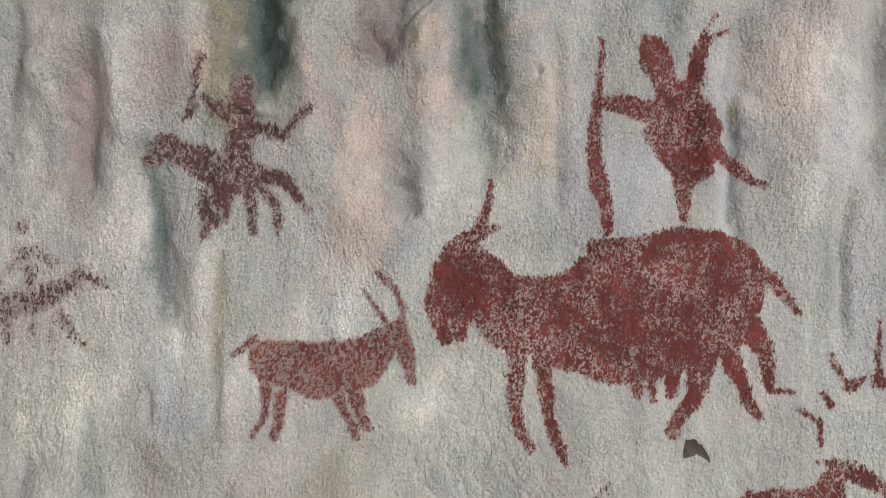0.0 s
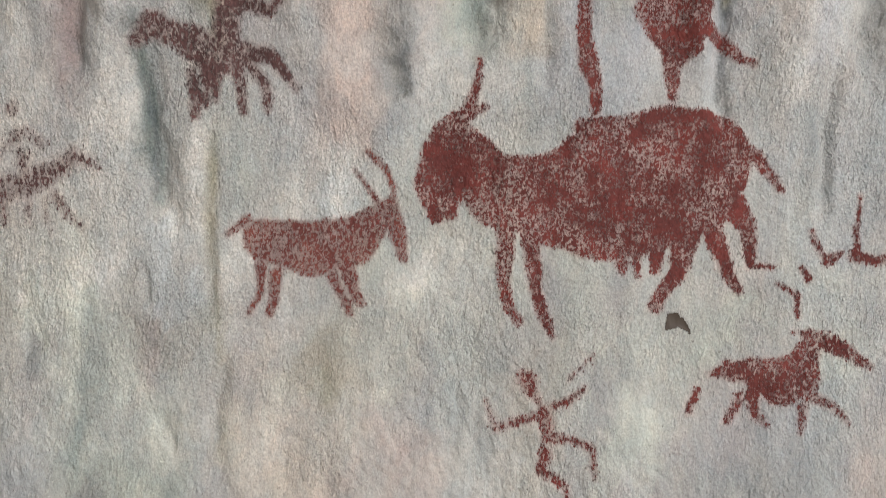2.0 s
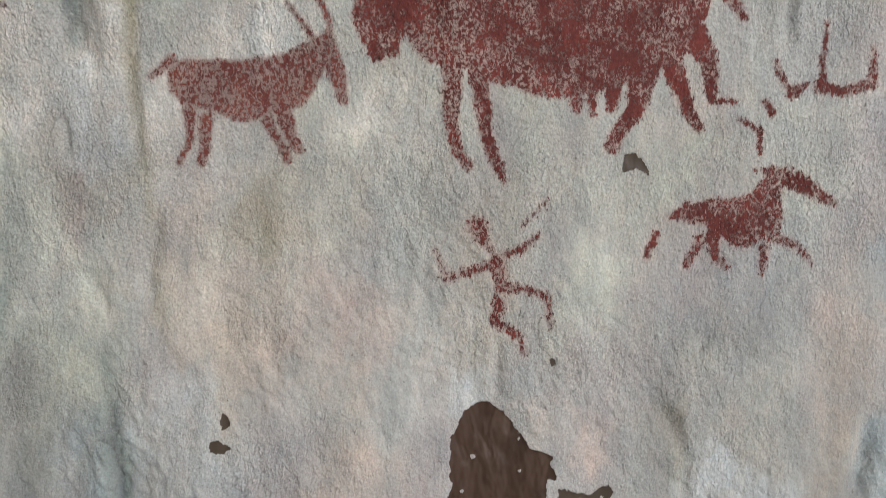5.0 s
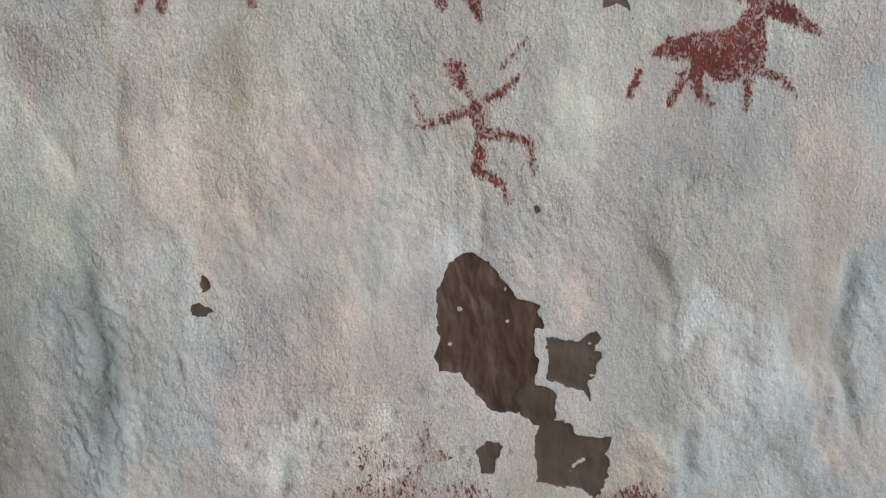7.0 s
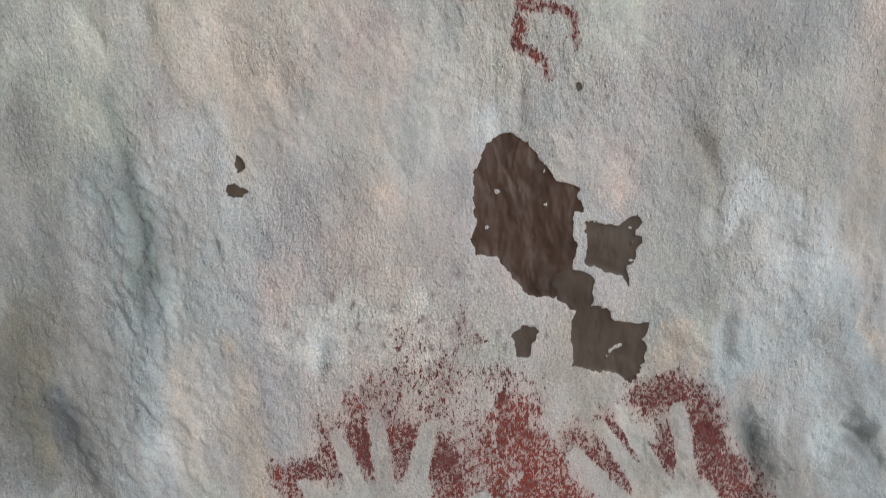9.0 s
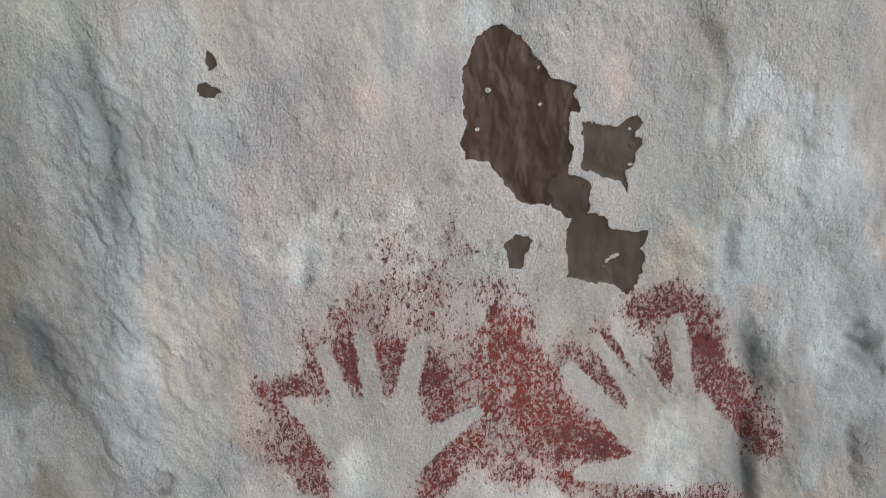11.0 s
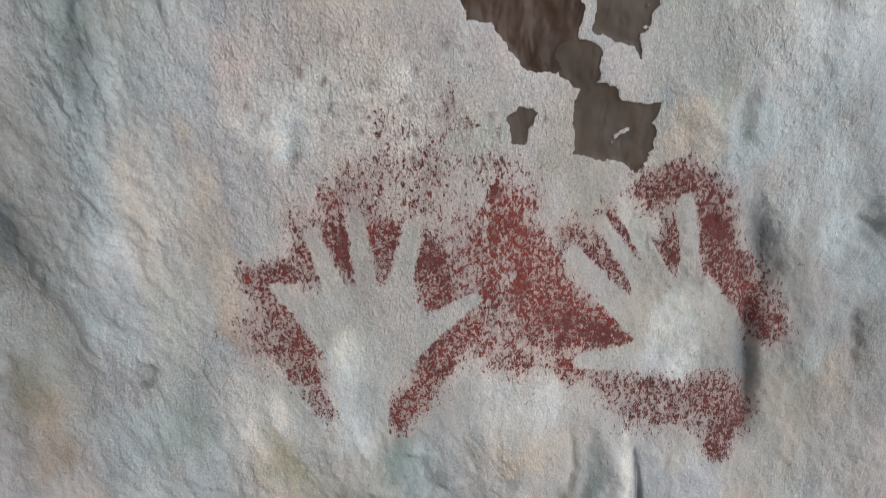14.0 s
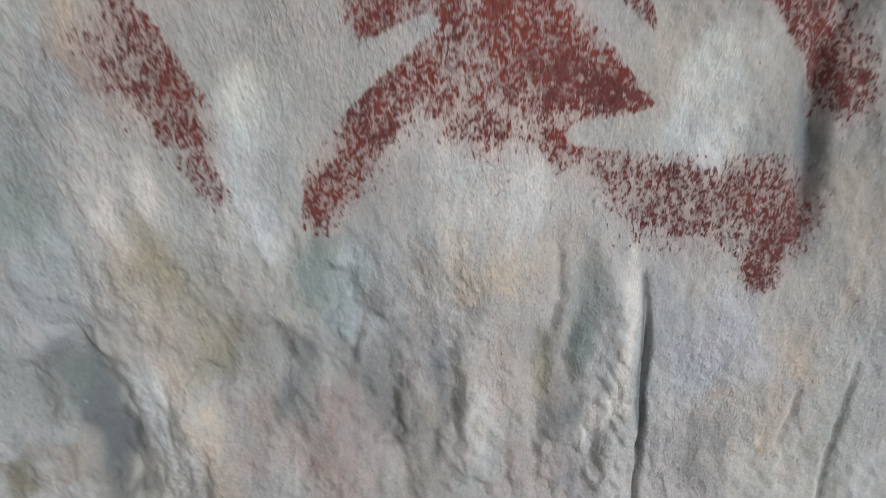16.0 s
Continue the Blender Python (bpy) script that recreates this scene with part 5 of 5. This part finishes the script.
spray(1.05, 0.10, (0.183, 1.056, 0.0148), (0.194, 1.018, 0.0243), (0.225, 0.989, 0.0217), (0.257, 0.980, 0.0174))
spray(1.0, 0.30, (0.162, 1.092, 0.0110), (0.181, 1.087, 0.0093))
spray(0.95, 0.02, (0.148, 0.995, 0.0126), (0.130, 0.983, 0.0162), (0.110, 0.952, 0.0153), (0.085, 0.911, 0.0117))
spray(0.72, 0.02, (0.171, 0.973, 0.0251), (0.208, 0.969, 0.0205))
spray(0.95, 0.10, (0.220, 0.959, 0.0119), (0.232, 0.949, 0.0092))
spray(0.95, -0.16, (0.219, 1.065, 0.0095), (0.262, 1.024, 0.0078))
spray(0.90, -0.16, (0.246, 1.079, 0.0068), (0.278, 1.039, 0.0060))
spray(0.95, -0.16, (0.276, 1.094, 0.0169), (0.292, 1.103, 0.0169), (0.318, 1.095, 0.0152), (0.294, 1.053, 0.0127))
spray(0.98, -0.16, (0.321, 1.077, 0.0152), (0.332, 1.040, 0.0160), (0.359, 1.001, 0.0160), (0.382, 0.978, 0.0059))
spray(0.86, -0.16, (0.344, 1.040, 0.0150), (0.367, 1.013, 0.0125), (0.388, 0.980, 0.0070))
spray(0.72, 0.10, (0.247, 0.944, 0.0111), (0.280, 0.930, 0.0184))
spray(0.75, -0.16, (0.280, 0.927, 0.0208), (0.323, 0.919, 0.0277))
spray(0.95, -0.16, (0.340, 0.928, 0.0227), (0.358, 0.921, 0.0190), (0.351, 0.887, 0.0136))
mask((0.057, 0.868, 0.0190), (0.058, 0.927, 0.0199), (0.059, 0.958, 0.0237), (0.057, 0.988, 0.0237))
mask((0.065, 0.978, 0.0233), (0.085, 0.978, 0.0135))
mask((-0.003, 1.024, 0.0047), (0.015, 1.005, 0.0077), (0.045, 0.973, 0.0172))
mask((0.024, 1.066, 0.0051), (0.041, 1.017, 0.0084), (0.049, 0.988, 0.0127))
mask((0.056, 1.077, 0.0055), (0.063, 1.026, 0.0080), (0.063, 0.988, 0.0127))
mask((0.098, 1.071, 0.0060), (0.087, 1.017, 0.0085), (0.076, 0.988, 0.0128))
mask((0.145, 1.012, 0.0049), (0.121, 0.996, 0.0080), (0.090, 0.973, 0.0151), (0.071, 0.952, 0.0178))
mask((0.300, 1.090, 0.0055), (0.309, 1.044, 0.0067), (0.309, 1.001, 0.0143))
mask((0.253, 1.089, 0.0042), (0.277, 1.048, 0.0068), (0.297, 1.006, 0.0153))
mask((0.238, 1.075, 0.0039), (0.268, 1.036, 0.0064), (0.291, 1.001, 0.0172))
mask((0.220, 1.048, 0.0057), (0.250, 1.014, 0.0087), (0.279, 0.990, 0.0131), (0.311, 0.982, 0.0262))
mask((0.233, 0.957, 0.0055), (0.268, 0.959, 0.0101), (0.316, 0.977, 0.0257), (0.337, 0.975, 0.0238))
mask((0.342, 0.964, 0.0125), (0.352, 0.962, 0.0107))
mask((0.318, 1.016, 0.0149), (0.338, 0.983, 0.0210))
stencil("painted_stencil", "pale palm shapes kept bare in sprayed red pigment")

bare_patch("large bare brown patch where plaster has flaked off", [(0.160, 1.310), (0.176, 1.298), (0.196, 1.273), (0.212, 1.267), (0.216, 1.250), (0.210, 1.251), (0.211, 1.204), (0.225, 1.199), (0.229, 1.177), (0.220, 1.170), (0.210, 1.172), (0.199, 1.183), (0.178, 1.182), (0.161, 1.202), (0.152, 1.213), (0.136, 1.216), (0.132, 1.225), (0.136, 1.241), (0.132, 1.273), (0.142, 1.302), (0.154, 1.308)], [(0.151, 1.265, 0.0017), (0.143, 1.237, 0.0013), (0.188, 1.255, 0.0011), (0.186, 1.281, 0.0011), (0.214, 1.170, 0.0013)])
bare_patch("bare brown patch below the large one", [(0.210, 1.162), (0.213, 1.169), (0.224, 1.175), (0.235, 1.177), (0.241, 1.169), (0.242, 1.164), (0.256, 1.162), (0.272, 1.161), (0.270, 1.148), (0.273, 1.139), (0.269, 1.122), (0.262, 1.110), (0.253, 1.117), (0.240, 1.121), (0.226, 1.122), (0.214, 1.125)], [(0.244, 1.138, 0.0018), (0.247, 1.140, 0.0018), (0.249, 1.141, 0.0018), (0.252, 1.142, 0.0013), (0.242, 1.133, 0.0011)])
bare_patch("small oval bare brown patch in the plaster", [(0.173, 1.160), (0.181, 1.156), (0.189, 1.154), (0.183, 1.146), (0.178, 1.132), (0.169, 1.131), (0.166, 1.148)], [])
bare_patch("ragged square bare brown patch in the plaster", [(0.220, 1.241), (0.227, 1.243), (0.241, 1.239), (0.251, 1.244), (0.259, 1.250), (0.261, 1.243), (0.257, 1.232), (0.265, 1.231), (0.264, 1.225), (0.260, 1.220), (0.260, 1.210), (0.254, 1.208), (0.255, 1.192), (0.251, 1.199), (0.236, 1.203), (0.222, 1.208)], [(0.254, 1.238, 0.0011), (0.256, 1.226, 0.0011), (0.256, 1.212, 0.0013)])
bare_patch("tiny bare grey chip in the pale plaster", [(-0.046, 1.291), (-0.043, 1.289), (-0.039, 1.281), (-0.045, 1.279), (-0.047, 1.284)], [])
bare_patch("small bare grey chip in the pale plaster", [(-0.054, 1.271), (-0.048, 1.270), (-0.038, 1.263), (-0.046, 1.259), (-0.054, 1.260)], [])
bare_patch("tiny dark chip in the pale plaster", [(0.2090, 1.3445), (0.2110, 1.3412), (0.2093, 1.3405)], [])
bare_patch("crescent-shaped bare grey chip in the plaster", [(0.255, 1.504), (0.263, 1.507), (0.271, 1.502), (0.274, 1.494), (0.264, 1.498), (0.256, 1.495)], [])
bare_patch("greyer thin tail of the large bare patch", [(0.199, 1.201), (0.209, 1.204), (0.222, 1.200), (0.229, 1.180), (0.223, 1.170), (0.214, 1.171), (0.204, 1.180), (0.196, 1.192)], [], 0.0)

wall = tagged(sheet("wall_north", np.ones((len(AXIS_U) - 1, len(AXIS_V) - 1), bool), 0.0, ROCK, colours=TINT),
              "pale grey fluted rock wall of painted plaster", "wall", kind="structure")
for k, (label, cover) in enumerate(PENDING):
    tagged(sheet("bare_patch", kept(cover), 0.0001 + 0.00005 * k, BARE[min(k, 1)], cover=cover), label, "bare patch", "flaked patches of the wall")


# ---- the plain room round it, assumed and out of view ----
def box(bm, low, high):
    made = bmesh.ops.create_cube(bm, size=1.0)["verts"]
    for vert in made:
        vert.co = [low[k] + (vert.co[k] + 0.5) * (high[k] - low[k]) for k in range(3)]


def slab(name, label, category, mat, *boxes):
    bm = bmesh.new()
    for low, high in boxes:
        box(bm, low, high)
    mesh = bpy.data.meshes.new(name)
    bm.to_mesh(mesh)
    bm.free()
    mesh.materials.append(mat)
    return tagged(new(name, mesh), label, category, kind="structure")


slab("floor", "grey stone gallery floor", "floor", STONE_FLOOR, ((-2.2, -3.9, -0.15), (3.0, 0.7, 0.0)))
slab("wall_backing", "rough masonry behind the modelled rock face", "wall", LIMEWASH, ((-2.0, 0.58, 0.0), (2.8, 0.7, 2.8)))
slab("ceiling", "plain off-white plaster ceiling", "ceiling", LIMEWASH, ((-2.2, -3.9, 2.8), (3.0, 0.7, 2.95)))
slab("wall_west", "plain off-white side wall", "wall", LIMEWASH, ((-2.2, -3.9, 0.0), (-2.0, 0.7, 2.8)))
slab("wall_south", "plain off-white side wall", "wall", LIMEWASH, ((-2.0, -3.9, 0.0), (2.8, -3.7, 2.8)))
slab("wall_east", "plain off-white wall with an assumed window opening", "wall", LIMEWASH,
     ((2.8, -3.9, 0.0), (3.0, 0.7, 1.2)), ((2.8, -3.9, 2.75), (3.0, 0.7, 2.8)),
     ((2.8, -2.2, 1.2), (3.0, 0.7, 2.75)))
